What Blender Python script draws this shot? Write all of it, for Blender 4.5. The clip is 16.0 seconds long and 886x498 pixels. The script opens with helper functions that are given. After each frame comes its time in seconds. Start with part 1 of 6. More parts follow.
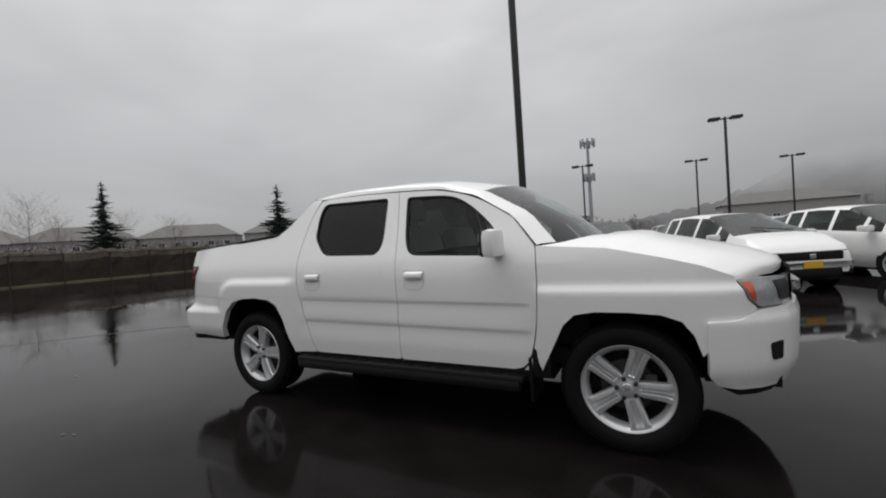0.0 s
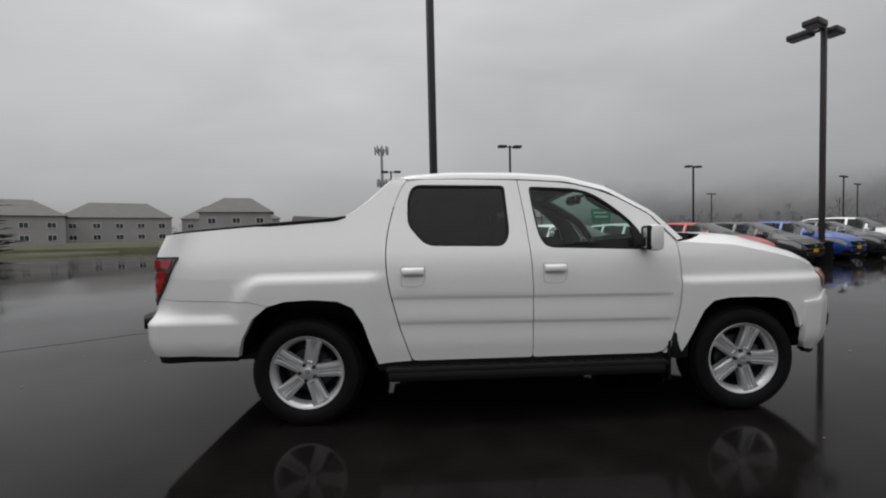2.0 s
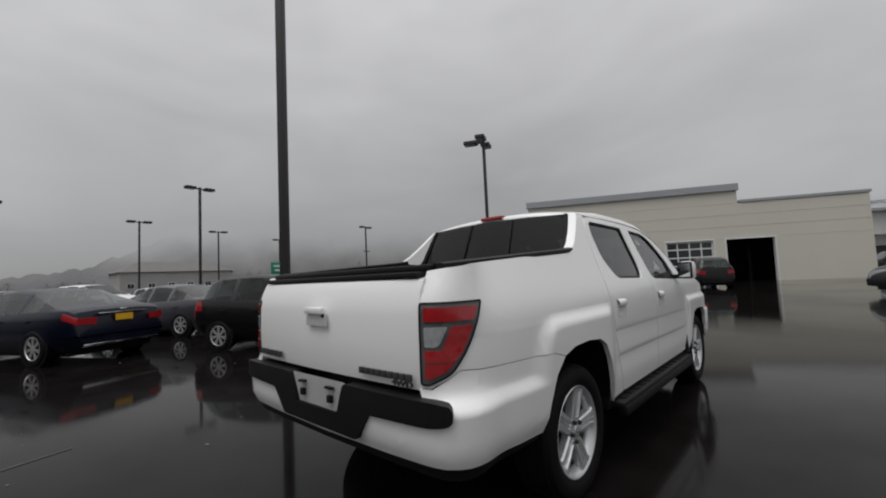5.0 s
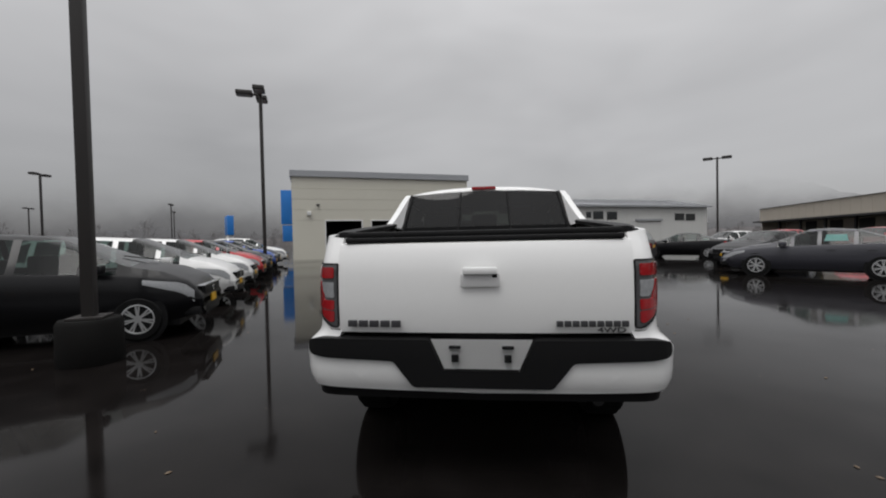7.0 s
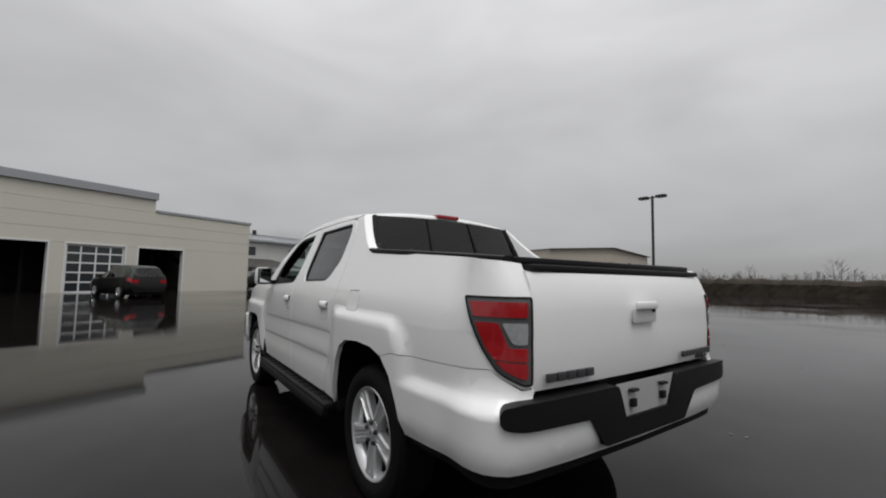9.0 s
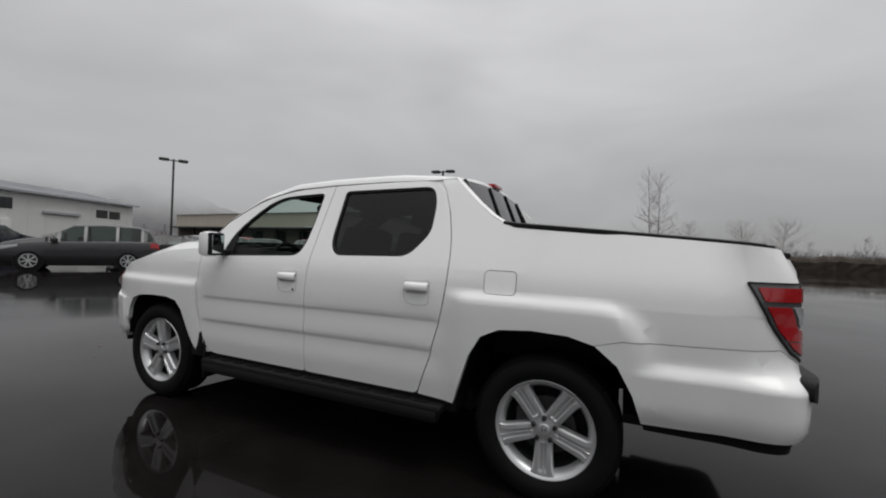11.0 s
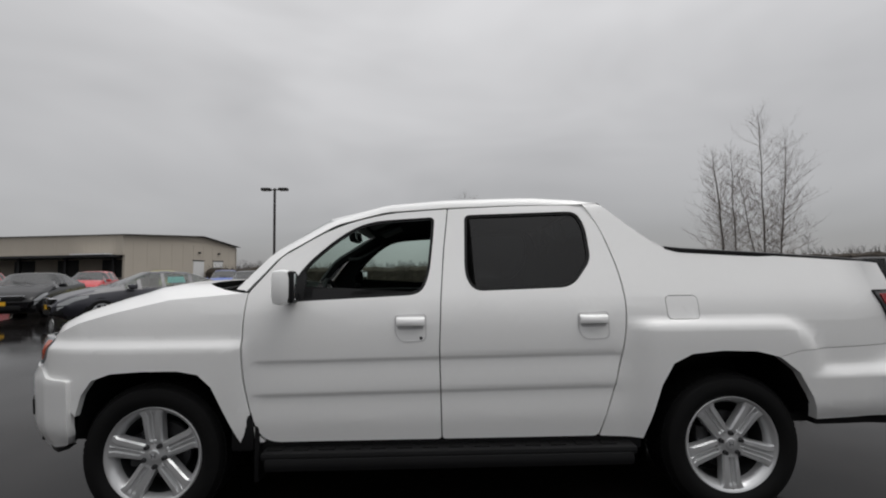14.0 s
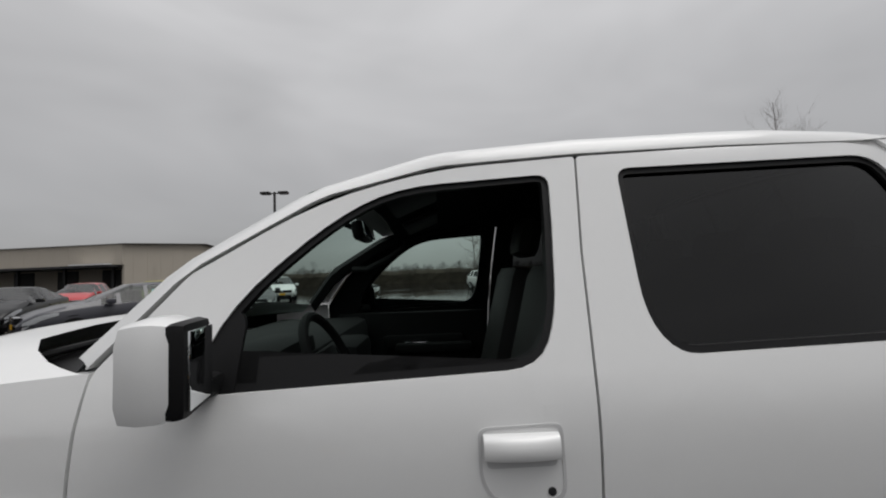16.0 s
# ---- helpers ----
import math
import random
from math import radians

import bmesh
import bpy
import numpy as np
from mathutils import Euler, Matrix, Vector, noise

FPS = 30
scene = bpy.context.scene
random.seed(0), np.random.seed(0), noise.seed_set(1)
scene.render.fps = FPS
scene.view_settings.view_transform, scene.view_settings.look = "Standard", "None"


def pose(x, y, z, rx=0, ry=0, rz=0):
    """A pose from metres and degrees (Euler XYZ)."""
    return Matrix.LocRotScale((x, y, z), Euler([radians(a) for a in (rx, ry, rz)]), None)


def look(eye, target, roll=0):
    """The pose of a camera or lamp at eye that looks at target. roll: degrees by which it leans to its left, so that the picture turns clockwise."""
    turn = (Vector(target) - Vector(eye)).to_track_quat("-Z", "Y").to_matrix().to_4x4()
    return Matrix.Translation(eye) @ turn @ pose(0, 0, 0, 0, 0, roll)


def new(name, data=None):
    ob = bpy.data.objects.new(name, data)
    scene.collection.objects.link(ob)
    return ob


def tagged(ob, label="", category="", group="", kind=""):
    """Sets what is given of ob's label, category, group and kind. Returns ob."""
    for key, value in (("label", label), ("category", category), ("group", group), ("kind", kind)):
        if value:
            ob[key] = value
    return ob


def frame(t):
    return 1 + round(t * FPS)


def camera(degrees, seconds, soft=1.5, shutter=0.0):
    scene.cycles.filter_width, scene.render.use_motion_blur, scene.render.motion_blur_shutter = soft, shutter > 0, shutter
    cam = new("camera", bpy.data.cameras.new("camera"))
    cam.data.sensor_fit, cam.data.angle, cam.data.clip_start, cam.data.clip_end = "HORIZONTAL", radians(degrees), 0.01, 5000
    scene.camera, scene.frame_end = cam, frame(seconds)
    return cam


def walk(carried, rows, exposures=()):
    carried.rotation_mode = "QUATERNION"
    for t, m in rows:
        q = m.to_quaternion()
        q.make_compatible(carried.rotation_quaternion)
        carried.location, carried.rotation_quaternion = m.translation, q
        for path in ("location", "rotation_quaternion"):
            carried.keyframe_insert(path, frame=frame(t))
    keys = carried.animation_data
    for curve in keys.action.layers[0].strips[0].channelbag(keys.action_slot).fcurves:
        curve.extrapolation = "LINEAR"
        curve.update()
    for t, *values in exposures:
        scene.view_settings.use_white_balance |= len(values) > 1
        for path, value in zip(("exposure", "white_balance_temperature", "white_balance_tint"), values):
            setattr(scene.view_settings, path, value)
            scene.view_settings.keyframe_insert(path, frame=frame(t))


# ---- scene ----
cam = camera(94.1, 16.0, soft=2.0)
EXPOSURES = [(0, -0.02), (2, -0.05), (4, -0.16), (6.5, -0.1), (8, -0.02), (10.5, -0.12), (12, -0.13), (13.5, -0.06), (15, -0.24), (16, -0.28)]
PATH = [
    (0, (1.744, -3.494, 1.292), (0.823, -1.72, 1.256), -3.7),
    (0.5, (1.118, -3.598, 1.297), (0.419, -1.725, 1.255), -3.8),
    (1, (0.523, -3.752, 1.318), (0.035, -1.814, 1.259), -4.7),
    (1.5, (-0.077, -3.785, 1.3), (-0.349, -1.805, 1.203), 0.4),
    (2, (-0.685, -3.795, 1.318), (-0.618, -1.797, 1.244), -1.3),
    (2.5, (-1.318, -3.675, 1.319), (-1.047, -1.696, 1.225), 0.1),
    (3, (-1.94, -3.528, 1.332), (-1.439, -1.594, 1.229), -1.1),
    (3.5, (-2.507, -3.245, 1.332), (-1.807, -1.373, 1.266), -0.3),
    (4, (-2.981, -2.98, 1.35), (-1.987, -1.245, 1.298), -1.9),
    (4.2, (-3.168, -2.806, 1.32), (-2.088, -1.123, 1.355), -1.7),
    (6.3, (-4.616, -0.826, 1.304), (-2.728, -0.166, 1.288), -2.2),
    (6.5, (-4.673, -0.632, 1.327), (-2.759, -0.055, 1.309), -1.2),
    (7, (-4.783, -0.061, 1.315), (-2.797, 0.172, 1.271), -1.2),
    (7.5, (-4.705, 0.51, 1.303), (-2.708, 0.422, 1.252), 0.5),
    (8, (-4.561, 1.055, 1.297), (-2.624, 0.564, 1.236), 0.2),
    (8.2, (-4.445, 1.273, 1.271), (-2.544, 0.651, 1.275), 1.1),
    (10.3, (-2.536, 2.799, 1.263), (-1.455, 1.116, 1.288), 0.6),
    (10.5, (-2.377, 2.88, 1.28), (-1.342, 1.169, 1.291), 1.5),
    (11, (-1.9, 3.109, 1.294), (-1.094, 1.279, 1.29), 2.2),
    (11.5, (-1.43, 3.233, 1.298), (-0.819, 1.329, 1.319), 2.7),
    (12, (-0.966, 3.362, 1.293), (-0.609, 1.394, 1.286), 0.8),
    (12.5, (-0.557, 3.374, 1.285), (-0.403, 1.38, 1.32), 0.7),
    (13, (-0.195, 3.402, 1.285), (-0.255, 1.404, 1.242), -0.7),
    (13.5, (0.02, 3.371, 1.29), (-0.086, 1.374, 1.244), -0.7),
    (14, (0.051, 3.198, 1.337), (0.011, 1.201, 1.44), -0.7),
    (14.5, (0.13, 2.89, 1.364), (0.203, 0.891, 1.399), -1.1),
    (15, (0.232, 2.53, 1.39), (0.335, 0.532, 1.394), -2.2),
    (15.5, (0.273, 2.155, 1.413), (0.378, 0.161, 1.525), -1.4),
    (16, (0.335, 1.807, 1.411), (0.313, -0.189, 1.525), -2.0),
]
walk(cam, [(t, look(eye, target, roll)) for t, eye, target, roll in PATH], EXPOSURES)

# ---- world and light: a heavy overcast sky, brighter overhead than at the horizon ----
world = bpy.data.worlds.new("overcast")
scene.world = world
world.use_nodes = True
WN, WL = world.node_tree.nodes, world.node_tree.links
WN.clear()


def wnode(kind, **values):
    n = WN.new(kind)
    for key, value in values.items():
        n.inputs[key].default_value = value
    return n


def wmath(op, a, b=0.0, clamp=False):
    n = WN.new("ShaderNodeMath")
    n.operation, n.use_clamp = op, clamp
    for i, v in enumerate((a, b)):
        if isinstance(v, (int, float)):
            n.inputs[i].default_value = v
        else:
            WL.new(v, n.inputs[i])
    return n.outputs[0]


sky = WN.new("ShaderNodeTexSky")
sky.sky_type, sky.sun_disc, sky.sun_elevation, sky.sun_rotation = "NISHITA", False, radians(70), radians(-72)
wtex = WN.new("ShaderNodeTexCoord")
wsep = WN.new("ShaderNodeSeparateXYZ")
WL.new(wtex.outputs["Generated"], wsep.inputs[0])
up = wmath("MAXIMUM", wsep.outputs[2], 0.0)
wmap = WN.new("ShaderNodeMapping")
wmap.inputs["Scale"].default_value = (1.0, 1.0, 2.6)
WL.new(wtex.outputs["Generated"], wmap.inputs["Vector"])
big = wnode("ShaderNodeTexNoise", Scale=1.7, Detail=3.0, Roughness=0.55, Distortion=0.35)
WL.new(wmap.outputs[0], big.inputs["Vector"])
# luminance: 0.2 at the horizon, rising to the zenith, with soft cloud bellies
lum = wmath("ADD", wmath("ADD", wmath("MULTIPLY", wmath("POWER", up, 0.6), 0.52), 0.27), wmath("MULTIPLY", wmath("POWER", up, 4.0), 0.75))
belly = wmath("ADD", wmath("MULTIPLY", big.outputs["Fac"], 0.6), 0.69)
lum = wmath("MULTIPLY", lum, belly)
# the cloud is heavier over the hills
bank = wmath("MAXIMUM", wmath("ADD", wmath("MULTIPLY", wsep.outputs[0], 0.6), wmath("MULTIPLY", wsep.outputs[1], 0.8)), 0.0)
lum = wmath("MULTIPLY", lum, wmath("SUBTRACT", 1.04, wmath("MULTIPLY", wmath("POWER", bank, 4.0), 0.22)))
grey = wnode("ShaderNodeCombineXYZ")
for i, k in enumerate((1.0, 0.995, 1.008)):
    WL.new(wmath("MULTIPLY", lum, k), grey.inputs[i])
wmix = WN.new("ShaderNodeMix")
wmix.data_type = "RGBA"
wmix.inputs["Factor"].default_value = 0.995
WL.new(sky.outputs[0], wmix.inputs["A"])
WL.new(grey.outputs[0], wmix.inputs["B"])
bg = wnode("ShaderNodeBackground", Strength=1.0)
wout = WN.new("ShaderNodeOutputWorld")
WL.new(wmix.outputs["Result"], bg.inputs[0])
WL.new(bg.outputs[0], wout.inputs[0])

sun = new("sun", bpy.data.lights.new("sun", "SUN"))
sun.data.energy, sun.data.angle, sun.data.color = 1.2, radians(38), (1.0, 0.985, 0.96)
sun.matrix_world = look((-11, 3.5, 31), (0, 0, 0))


# ---- materials ----
def mat(name, base, rough=0.5, metal=0.0, vary=0.0, vscale=3.0, grain=0.0, gscale=60.0, bump=0.0, bscale=40.0, coat=0.0, dist=0.01, spec=0.5, rvary=0.0):
    """A principled surface with a broad stain, a fine grain and a fine relief."""
    m = bpy.data.materials.new(name)
    m.use_nodes = True
    N, L = m.node_tree.nodes, m.node_tree.links
    p = N["Principled BSDF"]
    p.inputs["Base Color"].default_value = (*base, 1)
    p.inputs["Roughness"].default_value, p.inputs["Metallic"].default_value = rough, metal
    p.inputs["Coat Weight"].default_value, p.inputs["Coat Roughness"].default_value = coat, 0.04
    p.inputs["Specular IOR Level"].default_value = spec
    tc = N.new("ShaderNodeTexCoord")

    def noise_node(scale, detail):
        n = N.new("ShaderNodeTexNoise")
        n.inputs["Scale"].default_value, n.inputs["Detail"].default_value = scale, detail
        L.new(tc.outputs["Object"], n.inputs["Vector"])
        return n

    if vary or grain:
        a, b = noise_node(vscale, 4), noise_node(gscale, 3)

        def math_node(op, x, y):
            n = N.new("ShaderNodeMath")
            n.operation = op
            for i, v in enumerate((x, y)):
                if isinstance(v, (int, float)):
                    n.inputs[i].default_value = v
                else:
                    L.new(v, n.inputs[i])
            return n.outputs[0]

        f = math_node("ADD", math_node("MULTIPLY", math_node("SUBTRACT", a.outputs["Fac"], 0.5), 2 * vary), 1.0)
        f = math_node("ADD", f, math_node("MULTIPLY", math_node("SUBTRACT", b.outputs["Fac"], 0.5), 2 * grain))
        mul = N.new("ShaderNodeVectorMath")
        mul.operation = "SCALE"
        mul.inputs[0].default_value = base
        L.new(f, mul.inputs["Scale"])
        L.new(mul.outputs[0], p.inputs["Base Color"])
        if rvary:
            L.new(math_node("ADD", math_node("MULTIPLY", math_node("SUBTRACT", a.outputs["Fac"], 0.5), 2 * rvary), rough), p.inputs["Roughness"])
    if bump:
        bn, c = N.new("ShaderNodeBump"), noise_node(bscale, 3)
        bn.inputs["Strength"].default_value, bn.inputs["Distance"].default_value = bump, dist
        L.new(c.outputs["Fac"], bn.inputs["Height"])
        L.new(bn.outputs[0], p.inputs["Normal"])
    return m


def glass(name, tint, rough=0.0):
    """A thin tinted pane: tinted see-through under a Fresnel gloss."""
    m = bpy.data.materials.new(name)
    m.use_nodes = True
    N, L = m.node_tree.nodes, m.node_tree.links
    N.clear()
    tr, gl, fr, mx, out = (N.new("ShaderNode" + k) for k in ("BsdfTransparent", "BsdfGlossy", "LayerWeight", "MixShader", "OutputMaterial"))
    tr.inputs[0].default_value = (*tint, 1)
    gl.inputs["Color"].default_value, gl.inputs["Roughness"].default_value = (1, 1, 1, 1), rough
    fr.inputs["Blend"].default_value = 0.5
    pw, ma = N.new("ShaderNodeMath"), N.new("ShaderNodeMath")
    pw.operation, pw.inputs[1].default_value = "POWER", 4.0
    ma.operation, ma.inputs[1].default_value, ma.inputs[2].default_value = "MULTIPLY_ADD", 0.9, 0.03
    L.new(fr.outputs["Facing"], pw.inputs[0]), L.new(pw.outputs[0], ma.inputs[0])
    L.new(ma.outputs[0], mx.inputs[0]), L.new(tr.outputs[0], mx.inputs[1]), L.new(gl.outputs[0], mx.inputs[2]), L.new(mx.outputs[0], out.inputs[0])
    return m


def wet_asphalt():
    """Dark asphalt under a film of rain: puddled and nearly mirror-like in patches, grainy between."""
    m = mat("wet_asphalt", (0.009, 0.009, 0.009), 0.1)
    N, L = m.node_tree.nodes, m.node_tree.links
    p = N["Principled BSDF"]
    tc = N.new("ShaderNodeTexCoord")
    p.inputs["IOR"].default_value, p.inputs["Specular IOR Level"].default_value = 1.33, 0.3
    n1, n2, n3 = N.new("ShaderNodeTexNoise"), N.new("ShaderNodeTexNoise"), N.new("ShaderNodeTexNoise")
    for n, s, d in ((n1, 0.22, 5), (n2, 90.0, 2), (n3, 2.4, 4)):
        n.inputs["Scale"].default_value, n.inputs["Detail"].default_value = s, d
        L.new(tc.outputs["Object"], n.inputs["Vector"])
    r = N.new("ShaderNodeMapRange")
    r.inputs[1].default_value, r.inputs[2].default_value, r.inputs[3].default_value, r.inputs[4].default_value = 0.4, 0.64, 0.025, 0.11
    L.new(n1.outputs["Fac"], r.inputs[0]), L.new(r.outputs[0], p.inputs["Roughness"])
    film = N.new("ShaderNodeMapRange")
    film.inputs[1].default_value, film.inputs[2].default_value, film.inputs[3].default_value, film.inputs[4].default_value = 0.36, 0.66, 0.28, 0.12
    L.new(n1.outputs["Fac"], film.inputs[0]), L.new(film.outputs[0], p.inputs["Specular IOR Level"])
    c = N.new("ShaderNodeMapRange")
    c.inputs[1].default_value, c.inputs[2].default_value, c.inputs[3].default_value, c.inputs[4].default_value = 0.3, 0.7, 0.7, 1.35
    L.new(n3.outputs["Fac"], c.inputs[0])
    g = N.new("ShaderNodeVectorMath")
    g.operation = "SCALE"
    g.inputs[0].default_value = (0.0080, 0.0069, 0.0066)
    L.new(c.outputs[0], g.inputs["Scale"]), L.new(g.outputs[0], p.inputs["Base Color"])
    h = N.new("ShaderNodeMath")
    h.operation = "MULTIPLY"
    L.new(n2.outputs["Fac"], h.inputs[0]), L.new(r.outputs[0], h.inputs[1])
    h2 = N.new("ShaderNodeMath")
    h2.operation = "MULTIPLY_ADD"
    h2.inputs[1].default_value = 0.12
    L.new(n3.outputs["Fac"], h2.inputs[0]), L.new(h.outputs[0], h2.inputs[2])
    b = N.new("ShaderNodeBump")
    b.inputs["Strength"].default_value, b.inputs["Distance"].default_value = 0.06, 0.006
    L.new(h2.outputs[0], b.inputs["Height"]), L.new(b.outputs[0], p.inputs["Normal"])
    return m


ASPHALT = wet_asphalt()
WHITE_PAINT = mat("white_car_paint", (0.83, 0.832, 0.825), 0.3, coat=0.6, vary=0.02, vscale=2.0, grain=0.01, gscale=30)
BLACK_PLASTIC = mat("black_plastic", (0.008, 0.008, 0.0085), 0.5, spec=0.22, vary=0.2, grain=0.15, bump=0.15, bscale=300, dist=0.001)
RUBBER = mat("tyre_rubber", (0.0055, 0.0055, 0.0057), 0.65, spec=0.18, vary=0.25, vscale=8, grain=0.2, bump=0.2, bscale=120, dist=0.002)
ALLOY = mat("silver_alloy", (0.62, 0.625, 0.63), 0.28, metal=0.55, vary=0.05, vscale=9)
DARK_METAL = mat("dark_metal", (0.05, 0.05, 0.052), 0.5, metal=0.6, vary=0.2, vscale=5)
CHROME = mat("chrome", (0.75, 0.76, 0.78), 0.12, metal=1.0)
MIRROR = mat("mirror_glass", (0.85, 0.87, 0.88), 0.01, metal=1.0)
RED_LENS = mat("red_lens", (0.34, 0.012, 0.016), 0.12, coat=0.7, vary=0.15, vscale=25)
CLEAR_LENS = mat("clear_lens", (0.32, 0.33, 0.34), 0.12, coat=0.8, vary=0.3, vscale=40)
ORANGE_LENS = mat("orange_lens", (0.55, 0.085, 0.03), 0.15, coat=0.6)
YELLOW_PLATE = mat("yellow_plate", (0.75, 0.42, 0.02), 0.4, vary=0.06)
GREY_LETTER = mat("grey_letter", (0.08, 0.08, 0.085), 0.3, metal=0.5)
GLASS_CLEAR = glass("green_tint_glass", (0.66, 0.8, 0.74))
GLASS_DARK = glass("privacy_glass", (0.06, 0.064, 0.064))
GLASS_CAR = glass("car_glass", (0.27, 0.34, 0.32))
LAMP_HOUSING = mat("smoked_lamp_housing", (0.085, 0.085, 0.088), 0.15, coat=0.6, vary=0.15, vscale=30)
INTERIOR = mat("dark_interior", (0.014, 0.014, 0.0145), 0.75, spec=0.2, vary=0.2, vscale=6, bump=0.2, bscale=200, dist=0.002)
SEAT_CLOTH = mat("seat_leather", (0.03, 0.029, 0.028), 0.6, vary=0.15, vscale=7, bump=0.15, bscale=150, dist=0.002)
POLE_PAINT = mat("bronze_pole_paint", (0.022, 0.019, 0.018), 0.5, vary=0.2, vscale=2, bump=0.1, bscale=80, dist=0.002)
CONCRETE = mat("wet_concrete", (0.007, 0.0068, 0.0065), 0.75, spec=0.12, vary=0.3, vscale=3, grain=0.2, bump=0.4, bscale=60)
BEIGE_WALL = mat("beige_metal_wall", (0.50, 0.45, 0.38), 0.65, vary=0.05, vscale=0.4, grain=0.03, gscale=9)
CREAM_WALL = mat("cream_panel_wall", (0.62, 0.60, 0.52), 0.6, vary=0.04, vscale=0.4, grain=0.02, gscale=12)
WHITE_WALL = mat("white_metal_wall", (0.62, 0.62, 0.60), 0.6, vary=0.05, vscale=0.4, grain=0.03, gscale=9)
GREY_ROOF = mat("grey_metal_roof", (0.36, 0.37, 0.39), 0.45, metal=0.2, vary=0.08, vscale=0.5)
DARK_ROOF = mat("dark_shingle_roof", (0.13, 0.125, 0.12), 0.8, vary=0.2, vscale=0.8, grain=0.2, gscale=8)
# shade of an unlit inside, put into the base colour
INSIDE_SHADE = mat("painted_inside_shade", (0.05, 0.05, 0.05), 0.8, vary=0.3, vscale=0.7)
BLUE_PANEL = mat("blue_sign_panel", (0.02, 0.20, 0.62), 0.35, vary=0.04)
GREEN_SIGN = mat("green_road_sign", (0.01, 0.24, 0.14), 0.4, vary=0.05)
WHITE_TRIM = mat("white_trim", (0.75, 0.75, 0.74), 0.5, vary=0.03)
BARK = mat("grey_bark", (0.10, 0.085, 0.075), 0.85, vary=0.3, vscale=4, grain=0.2)
FIR_LEAF = mat("fir_needles", (0.028, 0.045, 0.036), 0.8, vary=0.4, vscale=0.8, grain=0.3, gscale=9)
HEDGE = mat("brown_winter_hedge", (0.038, 0.029, 0.02), 0.9, vary=0.5, vscale=0.5, grain=0.4, gscale=6)
GRASS = mat("wet_grass_verge", (0.05, 0.048, 0.022), 0.9, vary=0.4, vscale=0.6, grain=0.4, gscale=10)
# the grey of distance haze is put into the hill's colour
HILL = mat("hill_painted_haze", (0.105, 0.105, 0.11), 1.0, vary=0.2, vscale=0.02, grain=0.15, gscale=0.2, spec=0.0)


def paint_haze_fade(m, z0, z1):
    """Haze put into the material: the hill's alpha thins out with height, unevenly, like low cloud."""
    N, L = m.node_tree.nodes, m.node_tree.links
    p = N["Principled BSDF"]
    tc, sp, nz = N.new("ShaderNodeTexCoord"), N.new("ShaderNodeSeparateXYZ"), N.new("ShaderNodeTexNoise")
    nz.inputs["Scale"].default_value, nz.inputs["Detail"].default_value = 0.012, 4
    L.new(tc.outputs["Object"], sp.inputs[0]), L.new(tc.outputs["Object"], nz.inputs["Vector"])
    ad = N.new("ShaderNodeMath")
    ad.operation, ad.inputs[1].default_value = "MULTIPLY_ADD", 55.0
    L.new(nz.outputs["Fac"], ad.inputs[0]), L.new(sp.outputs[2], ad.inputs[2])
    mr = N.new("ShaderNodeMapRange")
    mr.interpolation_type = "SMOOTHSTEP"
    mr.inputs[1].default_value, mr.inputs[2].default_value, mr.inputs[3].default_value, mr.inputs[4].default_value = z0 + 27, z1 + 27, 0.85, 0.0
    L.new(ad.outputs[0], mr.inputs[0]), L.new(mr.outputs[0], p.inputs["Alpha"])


paint_haze_fade(HILL, 0.0, 92.0)
TWIG = mat("bare_twigs", (0.20, 0.17, 0.155), 0.9, vary=0.2)
STUCCO = mat("grey_house_wall", (0.36, 0.35, 0.34), 0.8, vary=0.15, vscale=0.3)
WINDOW_DARK = mat("dark_window_pane", (0.03, 0.035, 0.04), 0.08, coat=0.3)


# ---- mesh helpers ----
def finish(name, bm, material, smooth=True, angle=35):
    me = bpy.data.meshes.new(name)
    bmesh.ops.recalc_face_normals(bm, faces=bm.faces)
    for f in bm.faces:
        f.smooth = smooth
    if smooth:
        lim = math.cos(radians(angle))
        for e in bm.edges:
            if len(e.link_faces) == 2 and e.link_faces[0].normal.dot(e.link_faces[1].normal) < lim:
                e.smooth = False
    bm.to_mesh(me)
    bm.free()
    for m in material if isinstance(material, (list, tuple)) else [material]:
        me.materials.append(m)
    return me


def part(name, bm, material, parent=None, label="", smooth=True, angle=35):
    ob = new(name, finish(name, bm, material, smooth, angle))
    if parent:
        ob.parent = parent
    if label:
        tagged(ob, label)
    return ob


def thing(name, m, label, category, group="", kind=""):
    ob = new(name)
    ob.empty_display_size = 0.1
    ob.matrix_world = m
    return tagged(ob, label, category, group, kind)


def box(bm, x0, x1, y0, y1, z0, z1, bevel=0.0, m=None):
    got = bmesh.ops.create_cube(bm, size=1)["verts"]
    bmesh.ops.scale(bm, vec=(x1 - x0, y1 - y0, z1 - z0), verts=got)
    bmesh.ops.translate(bm, vec=((x0 + x1) / 2, (y0 + y1) / 2, (z0 + z1) / 2), verts=got)
    if bevel:
        es = list({e for v in got for e in v.link_edges})
        r = bmesh.ops.bevel(bm, geom=es, offset=bevel, segments=2, affect="EDGES", profile=0.6)
        got = list({v for f in r["faces"] for v in f.verts} | {v for v in got if v.is_valid})
    if m is not None:
        bmesh.ops.transform(bm, matrix=m, verts=got)
    return got


def boxes(*rows, bevel=0.0):
    bm = bmesh.new()
    for r in rows:
        box(bm, *r, bevel=bevel)
    return bm


